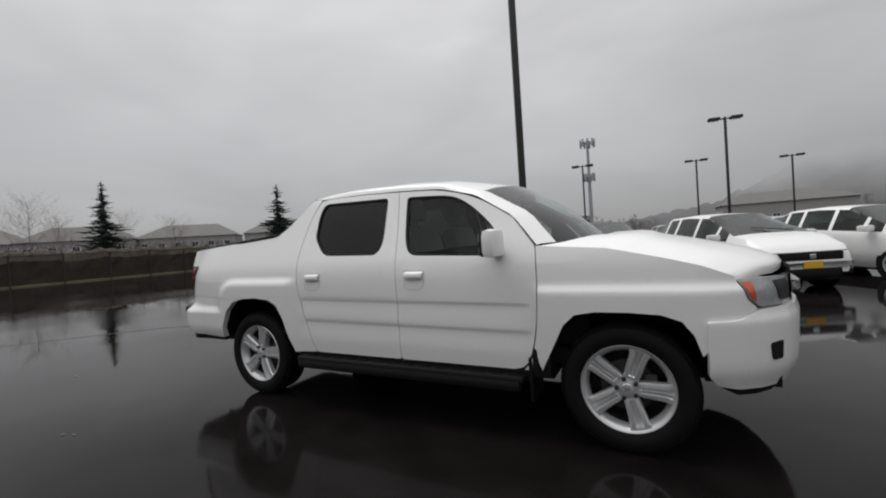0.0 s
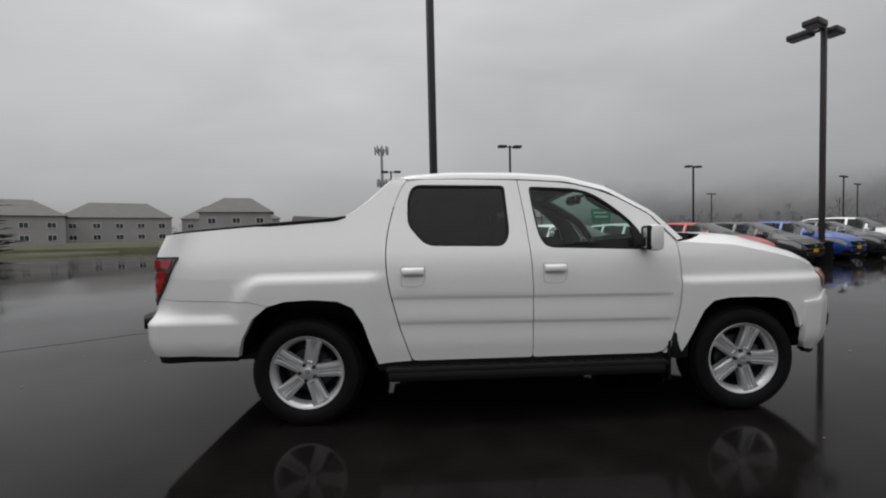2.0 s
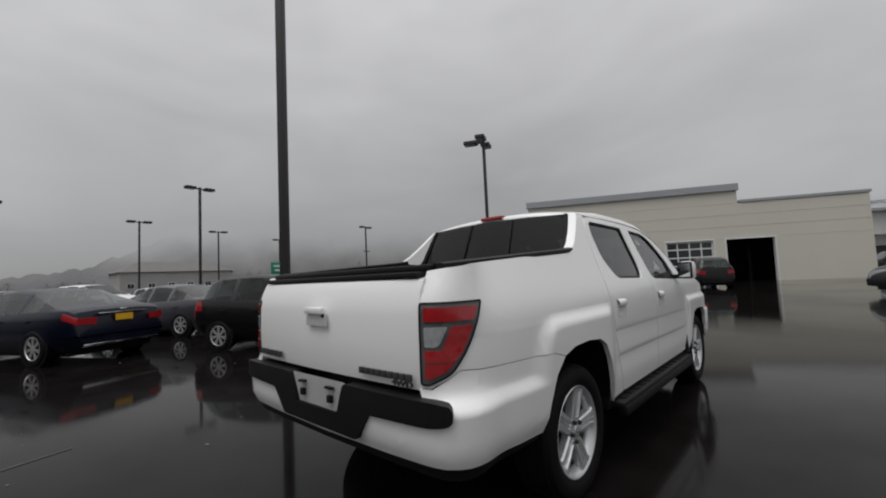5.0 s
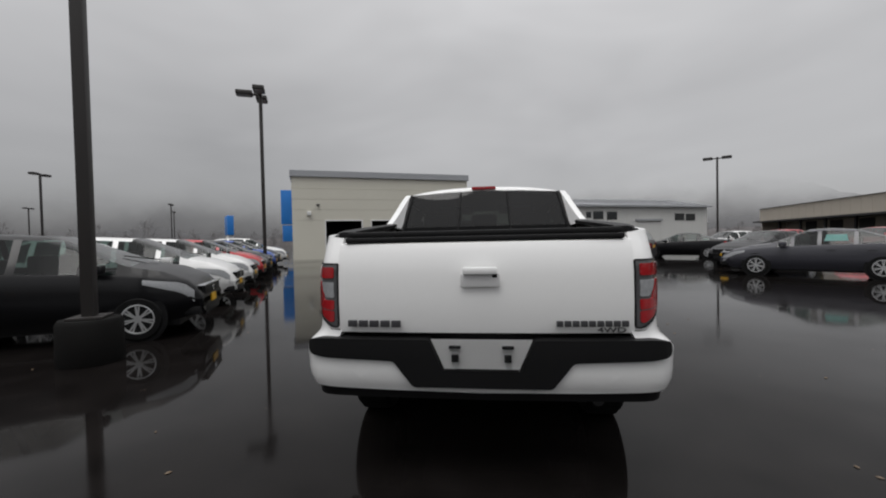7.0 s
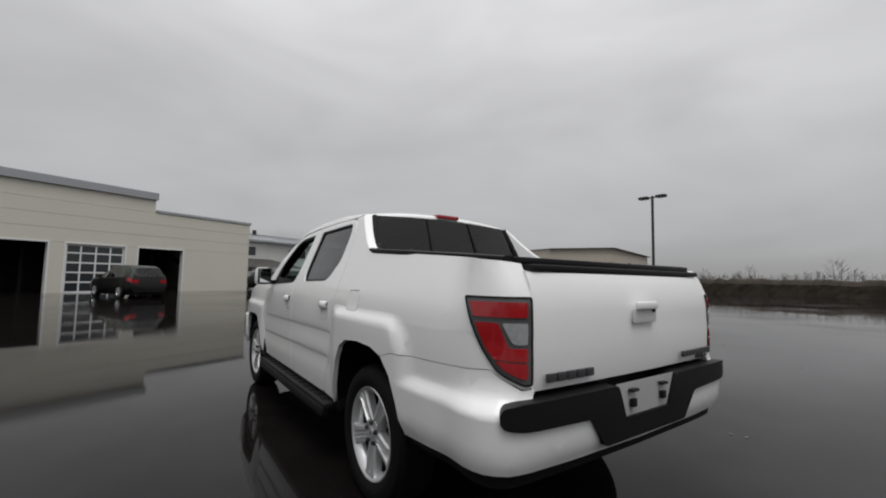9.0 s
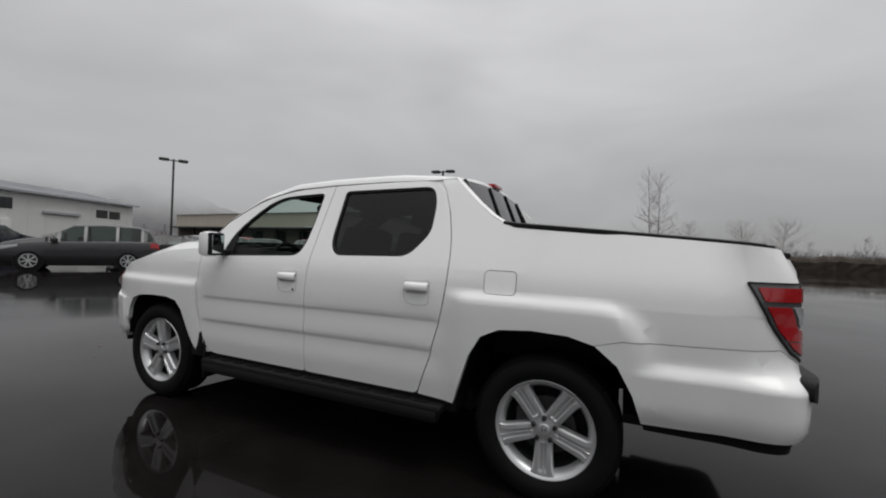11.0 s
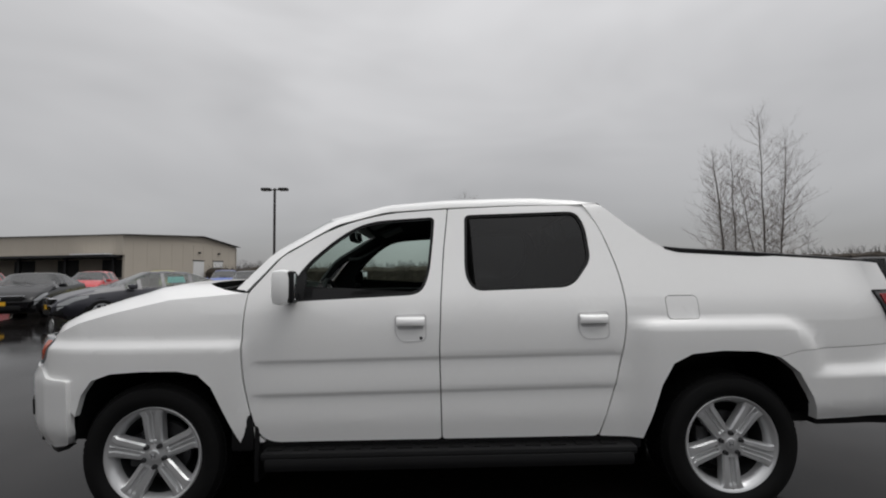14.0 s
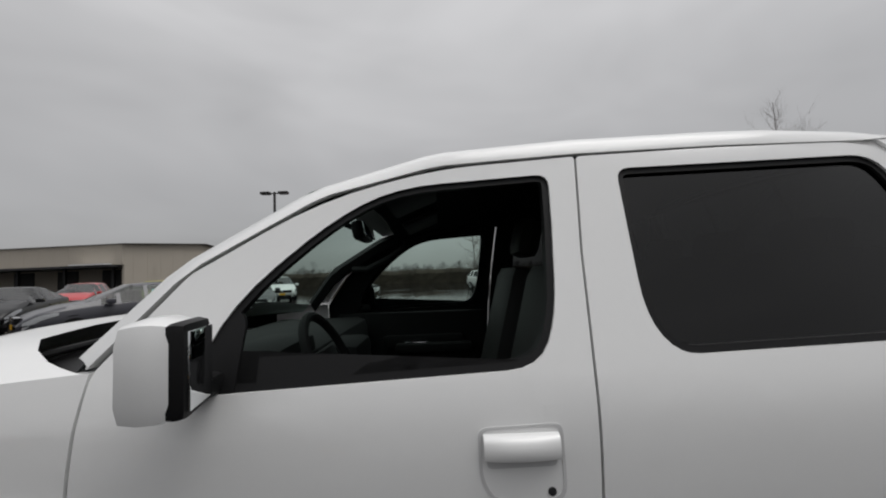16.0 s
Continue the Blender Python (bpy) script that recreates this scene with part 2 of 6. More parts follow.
def rod(bm, a, b, r0, r1=None, n=8, caps=True):
    """A tapered rod from a to b."""
    a, b = Vector(a), Vector(b)
    r1 = r0 if r1 is None else r1
    q = (b - a).to_track_quat("Z", "Y")
    rings = []
    for p, r in ((a, r0), (b, r1)):
        rings.append([bm.verts.new(p + q @ Vector((r * math.cos(t), r * math.sin(t), 0))) for t in (2 * math.pi * k / n for k in range(n))])
    for k in range(n):
        bm.faces.new((rings[0][k], rings[0][(k + 1) % n], rings[1][(k + 1) % n], rings[1][k]))
    if caps:
        bm.faces.new(rings[0][::-1]), bm.faces.new(rings[1])


def lathe(bm, profile, n=40, m=None):
    """Turns (radius, y) points about the y axis."""
    rings = []
    for r, y in profile:
        if r < 1e-5:
            rings.append([bm.verts.new((0, y, 0))] * n)
        else:
            rings.append([bm.verts.new((r * math.cos(t), y, r * math.sin(t))) for t in (2 * math.pi * k / n for k in range(n))])
    for a, b in zip(rings, rings[1:]):
        for k in range(n):
            j = (k + 1) % n
            vs = []
            for v in (a[k], a[j], b[j], b[k]):
                if v not in vs:
                    vs.append(v)
            if len(vs) > 2:
                bm.faces.new(vs)
    if m is not None:
        bmesh.ops.transform(bm, matrix=m, verts=list({v for r in rings for v in r}))


def grid(bm, rows, close=False):
    """Skins rows of points."""
    vs = [[bm.verts.new(p) for p in r] for r in rows]
    for a, b in zip(vs, vs[1:]):
        for k in range(len(a) - (0 if close else 1)):
            j = (k + 1) % len(a)
            bm.faces.new((a[k], a[j], b[j], b[k]))
    return vs


def rounded(points, n=4):
    """A closed outline from (x, z, radius) corners."""
    out = []
    for i, (x, z, r) in enumerate(points):
        p, a, b = Vector((x, z)), Vector(points[i - 1][:2]), Vector(points[(i + 1) % len(points)][:2])
        if r <= 0:
            out.append((x, z))
            continue
        da, db = a - p, b - p
        r0, r1 = min(r, da.length * 0.48), min(r, db.length * 0.48)
        s, e = p + da.normalized() * r0, p + db.normalized() * r1
        for k in range(n + 1):
            t = k / n
            q = s * (1 - t) ** 2 + p * (2 * t * (1 - t)) + e * t * t
            out.append((q.x, q.y))
    return out


SITE = 25.0
CS, SN = math.cos(radians(SITE)), math.sin(radians(SITE))


def site(u, v, z=0.0, turn=0.0):
    """A pose in the lot's own grid, which lies 25 degrees off the truck."""
    return pose(u * CS - v * SN, u * SN + v * CS, z, 0, 0, SITE + turn)


# ---- ground ----
bm = bmesh.new()
R = 1500
ring = [[(r * math.cos(a), r * math.sin(a), 0) for a in (2 * math.pi * k / 48 for k in range(48))] for r in (60, 200, 600, R)]
grid(bm, ring, close=True)
bm.faces.new([v for v in bm.verts if abs(v.co.length - 60) < 0.01])
tagged(part("ground", bm, ASPHALT, smooth=False), "wet black asphalt car lot mirroring the sky", "ground", kind="structure")

# a sealed pavement seam running across the lot
bm = bmesh.new()
rows_ = []
for k in range(35):
    x = -9.5 + k * 0.18
    y = float(np.interp(x, [-9.5, -8.1, -6.66, -4.5, -2.6, -1.0], [-1.6, -0.7, 0.9, 2.35, 3.04, 3.5])) + 0.05 * noise.noise(Vector((x * 0.8, 3, 0)))
    w = 0.02 + 0.01 * noise.noise(Vector((x, 9, 0)))
    rows_.append([(x, y - w, 0.004), (x, y, 0.007), (x, y + w, 0.004)])
grid(bm, rows_)
tagged(part("pavement_seam", bm, mat("tar_seam", (0.012, 0.012, 0.012), 0.3, vary=0.3)), "dark tar-sealed seam in the wet asphalt", "seam", kind="structure")


# ---- service building with open bays ----
def service_building():
    t = thing("service_building", site(29.5, 0), "cream panelled service garage with open bays and grey parapet", "building")
    v0, v1, h = -11.6, 2.95, 5.6
    bays = [(0.45, -2.35), (-3.15, -6.0), (-6.85, -9.9), (-10.7, -13.6)]
    # facade in courses, cut by the bays; x is depth (behind the face), y along it
    cuts = [v1] + [e for b in bays for e in b] + [-19.0]
    for a, b in zip(cuts[::2], cuts[1::2]):
        part("pier", boxes((0, 0.35, b, a, 0, 3.05)), CREAM_WALL, t, smooth=False)
    for k in range(3):
        part("wall_course", boxes((0, 0.35, -19.0, v1, 3.06 + k * 0.83, 3.06 + k * 0.83 + 0.815)), CREAM_WALL, t, smooth=False)
    part("upper_wall", boxes((0.05, 12, v0, v1, 5.56, 6.45), (12.0, 12.3, -19, v1, 0, 6.4), (0.36, 12, v1 - 0.3, v1, 0, 5.55), (0.36, 12, -19, -18.7, 0, 5.5)), CREAM_WALL, t, smooth=False)
    part("parapet", boxes((-0.12, 12.1, v0 - 0.1, v1 + 0.12, 6.45, 6.95), bevel=0.02), GREY_ROOF, t, "grey metal parapet", smooth=False)
    part("low_roof", boxes((-0.06, 12, -19.1, v0 - 0.12, 5.57, 5.75)), GREY_ROOF, t, smooth=False)
    # back wall and ceiling painted with the inside's shade
    part("interior", boxes((11.0, 11.9, -18, 2.5, 0, 5.0), (0.4, 11, -18.6, 2.6, 4.6, 4.9)), INSIDE_SHADE, t, "garage interior with its shade put into the colour", smooth=False)
    for a, b in bays:
        part("bay_frame", boxes((-0.03, 0.3, a - 0.001, a + 0.09, 0, 3.1), (-0.03, 0.3, b - 0.09, b + 0.001, 0, 3.1), (-0.03, 0.3, b, a, 3.0, 3.1)), WHITE_TRIM, t, smooth=False)
    a, b = bays[2]
    door = part("bay_door", boxes((0.1, 0.16, b, a, 0.0, 0.09)), WHITE_TRIM, t, "glazed sectional door with white rails", smooth=False)
    for z in (0.6, 1.2, 1.8, 2.4, 2.9):
        part("rail", boxes((0.1, 0.16, b, a, z, z + 0.09)), WHITE_TRIM, door, smooth=False)
    for y in (b + 0.06, b + 0.76, b + 1.52, b + 2.29, a - 0.06):
        part("stile", boxes((0.097, 0.163, y - 0.04, y + 0.04, 0.09, 2.9)), WHITE_TRIM, door, smooth=False)
    for k in range(5):
        part("pane", boxes((0.12, 0.14, b + 0.05, a - 0.05, 0.1 + 0.6 * k, 0.6 + 0.6 * k)), WINDOW_DARK, door, smooth=False)
    part("wall_lamp", boxes((-0.28, 0, 1.55, 1.85, 3.45, 3.75), bevel=0.03), WHITE_TRIM, t, "white wall lamp")
    part("wall_lamp", boxes((-0.16, 0, 0.9, 1.15, 4.2, 4.32), bevel=0.02), DARK_METAL, t)
    # blue dealer panel standing proud at the corner
    part("sign_panel", boxes((12.6, 13.1, 3.15, 4.4, 3.3, 6.9), (12.65, 13.05, 3.2, 4.3, 1.5, 3.2), bevel=0.03), BLUE_PANEL, t, "blue panel sign")
    part("sign_frame", boxes((12.7, 12.95, 3.02, 3.2, 0, 6.95)), WHITE_TRIM, t, smooth=False)
    # a car lift post and a bench seen inside the bays
    for y in (-1.0, -4.6, -12.0):
        for q in (y - 1.4, y + 1.4):
            part("lift_post", boxes((4.0, 4.25, q - 0.1, q + 0.1, 0, 3.2)), DARK_METAL, t, smooth=False)
        part("bench", boxes((8.5, 9.2, y - 1, y + 1, 0, 1.0)), GREY_ROOF, t, smooth=False)


service_building()


def metal_hall():
    t = thing("metal_hall", site(42.5, 0), "long white metal hall with grey roof and high windows", "building")
    v0, v1, e = -55.8, -6.0, 5.6
    bm = boxes((0, 0.3, v0, v1, 0, e), (0.3, 14, v0, v0 + 0.3, 0, e), (0.3, 14, v1 - 0.3, v1, 0, e), (14, 14.3, v0, v1, 0, e))
    for k in range(25):
        y = v0 + 1 + k * 2
        box(bm, -0.02, 0.0, y - 0.03, y + 0.03, 0, e - 0.1)
    part("wall", bm, WHITE_WALL, t, smooth=False)
    bm = bmesh.new()
    grid(bm, [[(-0.5, v0 - 0.4, e + 0.05), (7, v0 - 0.4, e + 1.55), (14.8, v0 - 0.4, e + 0.05)], [(-0.5, v1 + 0.4, e + 0.05), (7, v1 + 0.4, e + 1.55), (14.8, v1 + 0.4, e + 0.05)]])
    bmesh.ops.solidify(bm, geom=bm.faces[:], thickness=0.12)
    roof = part("roof", bm, GREY_ROOF, t, smooth=False)
    part("gutter", boxes((-0.62, -0.45, v0 - 0.4, v1 + 0.4, e - 0.2, e + 0.02)), GREY_ROOF, t, smooth=False)
    part("vent", boxes((5.5, 5.9, -33.0, -32.6, e + 1.1, e + 1.9), bevel=0.05), DARK_METAL, roof)
    for a, b, z0, z1 in ((-27.3, -29.0, 3.72, 4.75), (-34.0, -34.8, 3.9, 4.7), (-35.15, -36.8, 3.7, 4.8), (-37.4, -39.1, 3.63, 4.75), (-49.5, -51.3, 3.5, 4.5), (-51.6, -53.4, 3.45, 4.45), (-20, -21.7, 3.7, 4.75), (-13, -14.7, 3.7, 4.75)):
        w = part("window", boxes((-0.05, 0.02, b, a, z0, z1)), DARK_METAL, t, smooth=False)
        part("pane", boxes((-0.07, -0.05, b + 0.08, (a + b) / 2 - 0.03, z0 + 0.08, z1 - 0.08), (-0.07, -0.05, (a + b) / 2 + 0.03, a - 0.08, z0 + 0.08, z1 - 0.08)), WINDOW_DARK, w, smooth=False)
    part("ledge", boxes((-0.25, 0, -47.0, -42.3, 3.45, 3.7)), GREY_ROOF, t, smooth=False)
    part("meter_box", boxes((-0.2, 0, -38.9, -37.9, 1.5, 2.6), bevel=0.02), WHITE_TRIM, t, smooth=False)
    # lean-to porch roof on posts
    bm = bmesh.new()
    grid(bm, [[(-4.2, -33.4, 2.2), (-4.2, -18, 2.2)], [(-0.02, -31.2, 3.3), (-0.02, -18, 3.3)]])
    bmesh.ops.solidify(bm, geom=bm.faces[:], thickness=0.2)
    part("porch_roof", bm, DARK_ROOF, t, "brown shingled porch roof", smooth=False)
    for y in (-32.6, -26, -20):
        part("porch_post", boxes((-4.0, -3.85, y - 0.08, y + 0.08, 0, 2.1)), WHITE_TRIM, t, smooth=False)


metal_hall()


def warehouse():
    t = thing("warehouse", pose(36.4, -45.5, 0, 0, 0, -8), "low beige warehouse with a loading canopy", "building")
    # x runs along the loading face away from the corner, -y along the gable end
    L_, W_ = 46.0, 21.5
    bm = boxes((0, L_, -0.3, 0, 3.6, 5.95), (0, L_, -4.6, -4.3, 0, 3.6), (0, 0.3, -W_, -0.3, 0, 5.5), (L_ - 0.3, L_, -W_, -0.3, 0, 5.5), (0, L_, -W_, -W_ + 0.3, 0, 5.4))
    for k in range(22):
        box(bm, 1 + 2 * k, 1.06 + 2 * k, 0.0, 0.02, 3.6, 5.9)
    for k in range(10):
        box(bm, -0.02, 0.0, -1.5 - 2 * k, -1.44 - 2 * k, 0, 5.4)
    gab = [bm.verts.new(p) for p in ((0.15, 0, 5.5), (0.15, -W_, 5.5), (0.15, -13, 6.75), (0.15, 0, 5.95))]
    bm.faces.new(gab)
    part("wall", bm, BEIGE_WALL, t, smooth=False)
    bm = bmesh.new()
    grid(bm, [[(-0.5, 0.25, 6.0), (-0.5, -13, 6.8), (-0.5, -W_ - 0.6, 5.6)], [(L_ + 0.5, 0.25, 6.0), (L_ + 0.5, -13, 6.8), (L_ + 0.5, -W_ - 0.6, 5.6)]])
    bmesh.ops.solidify(bm, geom=bm.faces[:], thickness=0.18)
    part("roof", bm, DARK_ROOF, t, "dark edged low-pitch roof", smooth=False)
    part("canopy", boxes((0.5, L_, -4.2, 1.2, 3.35, 3.6)), DARK_METAL, t, "dark loading canopy", smooth=False)
    part("canopy_lamp", boxes((1.0, 5.5, 0.3, 1.3, 3.61, 3.75)), WHITE_TRIM, t, smooth=False)
    for k in range(7):
        part("column", boxes((2 + 6.5 * k, 2.3 + 6.5 * k, -1.2, -0.9, 0, 3.34)), DARK_METAL, t, smooth=False)
    for k in range(6):
        # dock doors take the painted inside shade too
        part("dock_door", boxes((4 + 6.5 * k, 7 + 6.5 * k, -4.28, -4.2, 0.9, 3.2)), INSIDE_SHADE, t, smooth=False)
    for y in (-12.5, -16.8):
        d = part("side_door", boxes((-0.08, 0.0, y - 1.1, y + 1.1, 0.2, 3.1)), WHITE_TRIM, t, "white roll-up door", smooth=False)
        part("head_frame", boxes((-0.12, 0.0, y - 1.2, y + 1.2, 3.1, 3.25)), DARK_METAL, d, smooth=False)
        part("wall_lamp", boxes((-0.3, 0, y - 0.2, y + 0.1, 4.2, 4.45), bevel=0.03), DARK_METAL, t)


warehouse()


# ---- lamps, towers and signs ----
def lot_lamp(x, y, h, turn, heads=2, near=False, label="dark bronze twin-head car lot lamp on a pole"):
    t = thing("street_lamp", pose(x, y, 0, 0, 0, turn), label, "street lamp", "lot lamps")
    s = 0.064 if near else 0.075
    bm = bmesh.new()
    box(bm, -s, s, -s, s, 0.5 if near else 0.75, h, bevel=0.02)
    part("pole", bm, POLE_PAINT, t)
    bm = bmesh.new()
    if near:
        lathe(bm, [(0, 0), (0.31, 0), (0.318, 0.02), (0.31, 0.46), (0.285, 0.5), (0, 0.5)], 28, pose(0, 0, 0, 90))
    else:
        lathe(bm, [(0, 0), (0.3, 0), (0.3, 0.72), (0.27, 0.75), (0, 0.75)], 20, pose(0, 0, 0, 90))
    part("base", bm, CONCRETE, t, "round concrete footing")
    part("base_plate", boxes((-0.17, 0.17, -0.17, 0.17, 0.5 if near else 0.75, 0.53 if near else 0.78), bevel=0.008), POLE_PAINT, t)
    for k in range(heads):
        a = [0, 180, 90][k] if heads > 1 else 0
        m = pose(0, 0, h - 0.12, 0, 0, a)
        bm = bmesh.new()
        box(bm, s, 0.42, -0.05, 0.05, -0.04, 0.04, bevel=0.01, m=m)
        part("arm", bm, POLE_PAINT, t)
        bm = bmesh.new()
        box(bm, 0.32, 1.02, -0.24, 0.24, -0.07, 0.13, bevel=0.05, m=m)
        hd = part("lamp_head", bm, POLE_PAINT, t)
        bm = bmesh.new()
        box(bm, 0.40, 0.95, -0.18, 0.18, -0.085, -0.071, m=m)
        part("lens", bm, CLEAR_LENS, hd, smooth=False)
    return t


lot_lamp(-0.56, 4.54, 9.5, 25, 2, True, "dark bronze lamp pole on a round concrete footing")
for x, y, h, turn, n in ((13.21, 10.34, 8.25, 25, 3), (6.3, 31.0, 8.6, 10, 2), (28.3, 40.5, 8.1, 15, 2), (32.5, -19.05, 7.8, 60, 2), (12.5, -29.0, 7.9, 0, 2), (-4.5, 39.9, 8.0, 5, 2), (14.6, 51.5, 8.0, 0, 2), (5.7, 46.3, 8.0, 5, 2), (25.4, 58.0, 8.0, 10, 2), (54.7, 75.3, 8.0, 20, 2), (56.3, 51.1, 8.0, 30, 2), (70, 62, 8.0, 30, 2)):
    lot_lamp(x, y, h, turn, n)


def cell_tower(x, y, h):
    t = thing("cell_tower", pose(x, y, 0), "grey monopole antenna tower with two rings of panels", "tower")
    bm = bmesh.new()
    rod(bm, (0, 0, 0), (0, 0, h), 0.55, 0.3, 10)
    part("mast", bm, GREY_ROOF, t)
    for z, r in ((h - 0.8, 1.7), (h - 9.5, 1.3)):
        bm = bmesh.new()
        lathe(bm, [(r - 0.1, -0.1), (r, -0.1), (r, 0.1), (r - 0.1, 0.1), (r - 0.1, -0.1)], 18, pose(0, 0, z, 90))
        for a in range(3):
            box(bm, -r, r, -0.06, 0.06, -0.06, 0.06, m=pose(0, 0, z, 0, 0, a * 60))
        ring_ = part("antenna_ring", bm, GREY_ROOF, t, smooth=False)
        for a in range(9):
            bm = bmesh.new()
            box(bm, r, r + 0.18, -0.2, 0.2, -1.0, 1.0, m=pose(0, 0, z, 0, 0, a * 40))
            part("antenna_panel", bm, GREY_ROOF, ring_, smooth=False)


cell_tower(-12.9, 108.7, 24.8)


def road_sign():
    t = thing("road_sign", pose(25.0, 57.0, 0, 0, 0, 10), "green highway sign on two posts", "sign")
    part("panel", boxes((-1.6, 1.6, -0.05, 0.0, 2.6, 4.5), bevel=0.02), GREEN_SIGN, t)
    part("writing_bar", boxes((-1.2, 0.9, -0.07, -0.052, 3.8, 4.05), (-1.0, 1.1, -0.07, -0.052, 3.2, 3.45)), WHITE_TRIM, t, smooth=False)
    for x in (-1.1, 1.1):
        part("post", boxes((x - 0.06, x + 0.06, 0, 0.1, 0, 4.4)), DARK_METAL, t, smooth=False)


road_sign()


def pylon():
    t = thing("pylon_sign", pose(62, 45, 0, 0, 0, 40), "blue and white dealer pylon sign", "sign")
    part("base", boxes((-1.6, 1.6, -0.4, 0.4, 0, 2.9), bevel=0.05), WHITE_TRIM, t)
    p = part("panel", boxes((-2.0, 2.0, -0.5, 0.5, 2.9, 6.2), bevel=0.1), BLUE_PANEL, t)
    part("emblem", boxes((-0.7, -0.45, -0.54, -0.5, 4.2, 5.2), (0.45, 0.7, -0.54, -0.5, 4.2, 5.2), (-0.45, 0.45, -0.54, -0.5, 4.6, 4.8)), WHITE_TRIM, p, smooth=False)


pylon()


# ---- the white pickup truck; x to its front, y to its left ----
PLAN = [(-2.63, 0.0), (-2.63, 0.72), (-2.625, 0.78), (-2.614, 0.825), (-2.588, 0.862), (-2.548, 0.894), (-2.495, 0.92), (-2.44, 0.940), (-2.33, 0.956), (-2.2, 0.97), (-2.0, 0.978), (-1.2, 0.98), (1.2, 0.98), (1.7, 0.975), (1.95, 0.958), (2.09, 0.92), (2.20, 0.85), (2.29, 0.75), (2.37, 0.60), (2.43, 0.38), (2.46, 0.0)]
PS = [0.0]
for a_, b_ in zip(PLAN, PLAN[1:]):
    PS.append(PS[-1] + math.hypot(b_[0] - a_[0], b_[1] - a_[1]))
S0 = PS[11] + 1.2  # the arc length at x = 0
PS = [s - S0 for s in PS]
ZT, YT = [0.2, 0.42, 0.55, 0.75, 0.95, 1.04, 1.12, 1.18, 1.24, 1.45, 1.70, 1.78], [-0.06, -0.03, -0.012, -0.002, 0.0, -0.004, -0.014, -0.03, -0.052, -0.132, -0.225, -0.27]


def smooth01(a, b, x):
    t = min(1.0, max(0.0, (x - a) / (b - a)))
    return t * t * (3 - 2 * t)


def hull(s, z, extra=0.0):
    """A place on the left body side: s runs along the plan outline (s = x on the straight side), z up."""
    s = min(max(s, PS[0]), PS[-1])
    x, y = float(np.interp(s, PS, [p[0] for p in PLAN])), float(np.interp(s, PS, [p[1] for p in PLAN]))
    e = 0.02
    x0, y0 = (float(np.interp(s - e, PS, [p[i] for p in PLAN])) for i in (0, 1))
    x1, y1 = (float(np.interp(s + e, PS, [p[i] for p in PLAN])) for i in (0, 1))
    n = Vector((-(y1 - y0), x1 - x0, 0))
    n = n.normalized() if n.length > 1e-6 else Vector((0, 1, 0))
    off = float(np.interp(z, ZT, YT))
    if z > 1.04:
        off *= 1 - 0.85 * smooth01(-2.25, -2.62, s)
    off += extra
    # wheel-arch flares
    if s > 0.9:
        off += 0.028 * smooth01(1.0, 0.93, z) * smooth01(1.04, 1.1, s) * smooth01(2.7, 2.0, s)
    if s < -0.9:
        back = max(0.0, -1.80 - s) / 0.25
        d = 0.28 * (1 - (math.hypot(back, (z - 0.80) / 0.28) if z > 0.80 else back)) if back else 1.08 - z
        if s < -1.7:
            d = max(d, 0.815 - z)
        off += 0.034 * smooth01(0.0, 0.075, d) * smooth01(-0.97, -1.12, s)
    # two pressed ledges along the doors
    if -1.0 < s < 1.06:
        w = smooth01(-0.97, -0.93, s) * smooth01(1.03, 0.98, s)
        for c in (0.865 - 0.012 * s, 0.69 - 0.012 * s):
            d = c - z
            if -0.02 < d < 0.16:
                off -= 0.007 * w * smooth01(-0.02, 0.006, d) * (1 - smooth01(0.01, 0.15, d))
    x += 0.075 * smooth01(1.17, 1.40, z) * smooth01(-2.25, -2.62, s)
    return Vector((x, y, z)) + n * off


def flip(bm, side):
    if side < 0:
        bmesh.ops.scale(bm, vec=(1, -1, 1), verts=bm.verts)
        bmesh.ops.reverse_faces(bm, faces=bm.faces)


def skin(outline, holes=(), depth=0.03, extra=0.0, step=0.05, place=hull, side=1, zs=()):
    """A body panel: a flat outline in (s, z), cut fine, laid on the hull and turned in at its edges."""
    bm = bmesh.new()
    es = []
    for loop in (outline, *holes):
        vs = [bm.verts.new((p[0], 0, p[1])) for p in loop]
        es += [bm.edges.new((vs[i], vs[(i + 1) % len(vs)])) for i in range(len(vs))]
    bmesh.ops.triangle_fill(bm, edges=es, use_beauty=True, normal=(0, 1, 0))
    lo = [min(v.co[i] for v in bm.verts) for i in (0, 2)]
    hi = [max(v.co[i] for v in bm.verts) for i in (0, 2)]
    for i, axis in ((0, (1, 0, 0)), (1, (0, 0, 1))):
        n = int((hi[i] - lo[i]) / step)
        cuts = [lo[i] + step * (k + 0.5) for k in range(n)] + (list(zs) if i else [])
        for c in cuts:
            if lo[i] < c < hi[i]:
                bmesh.ops.bisect_plane(bm, geom=bm.verts[:] + bm.edges[:] + bm.faces[:], plane_co=(c, 0, 0) if i == 0 else (0, 0, c), plane_no=axis, dist=1e-5)
    for f in bm.faces:
        f.normal_update()
        if f.normal.y < 0:
            f.normal_flip()
    rim = [e for e in bm.edges if len(e.link_faces) == 1]
    inner = []
    if depth:
        got = bmesh.ops.extrude_edge_only(bm, edges=rim)["geom"]
        inner = [v for v in got if isinstance(v, bmesh.types.BMVert)]
    keep = set(inner)
    for v in bm.verts:
        v.co = place(v.co.x, v.co.z, extra - (depth if v in keep else 0.0))
    flip(bm, side)
    return bm


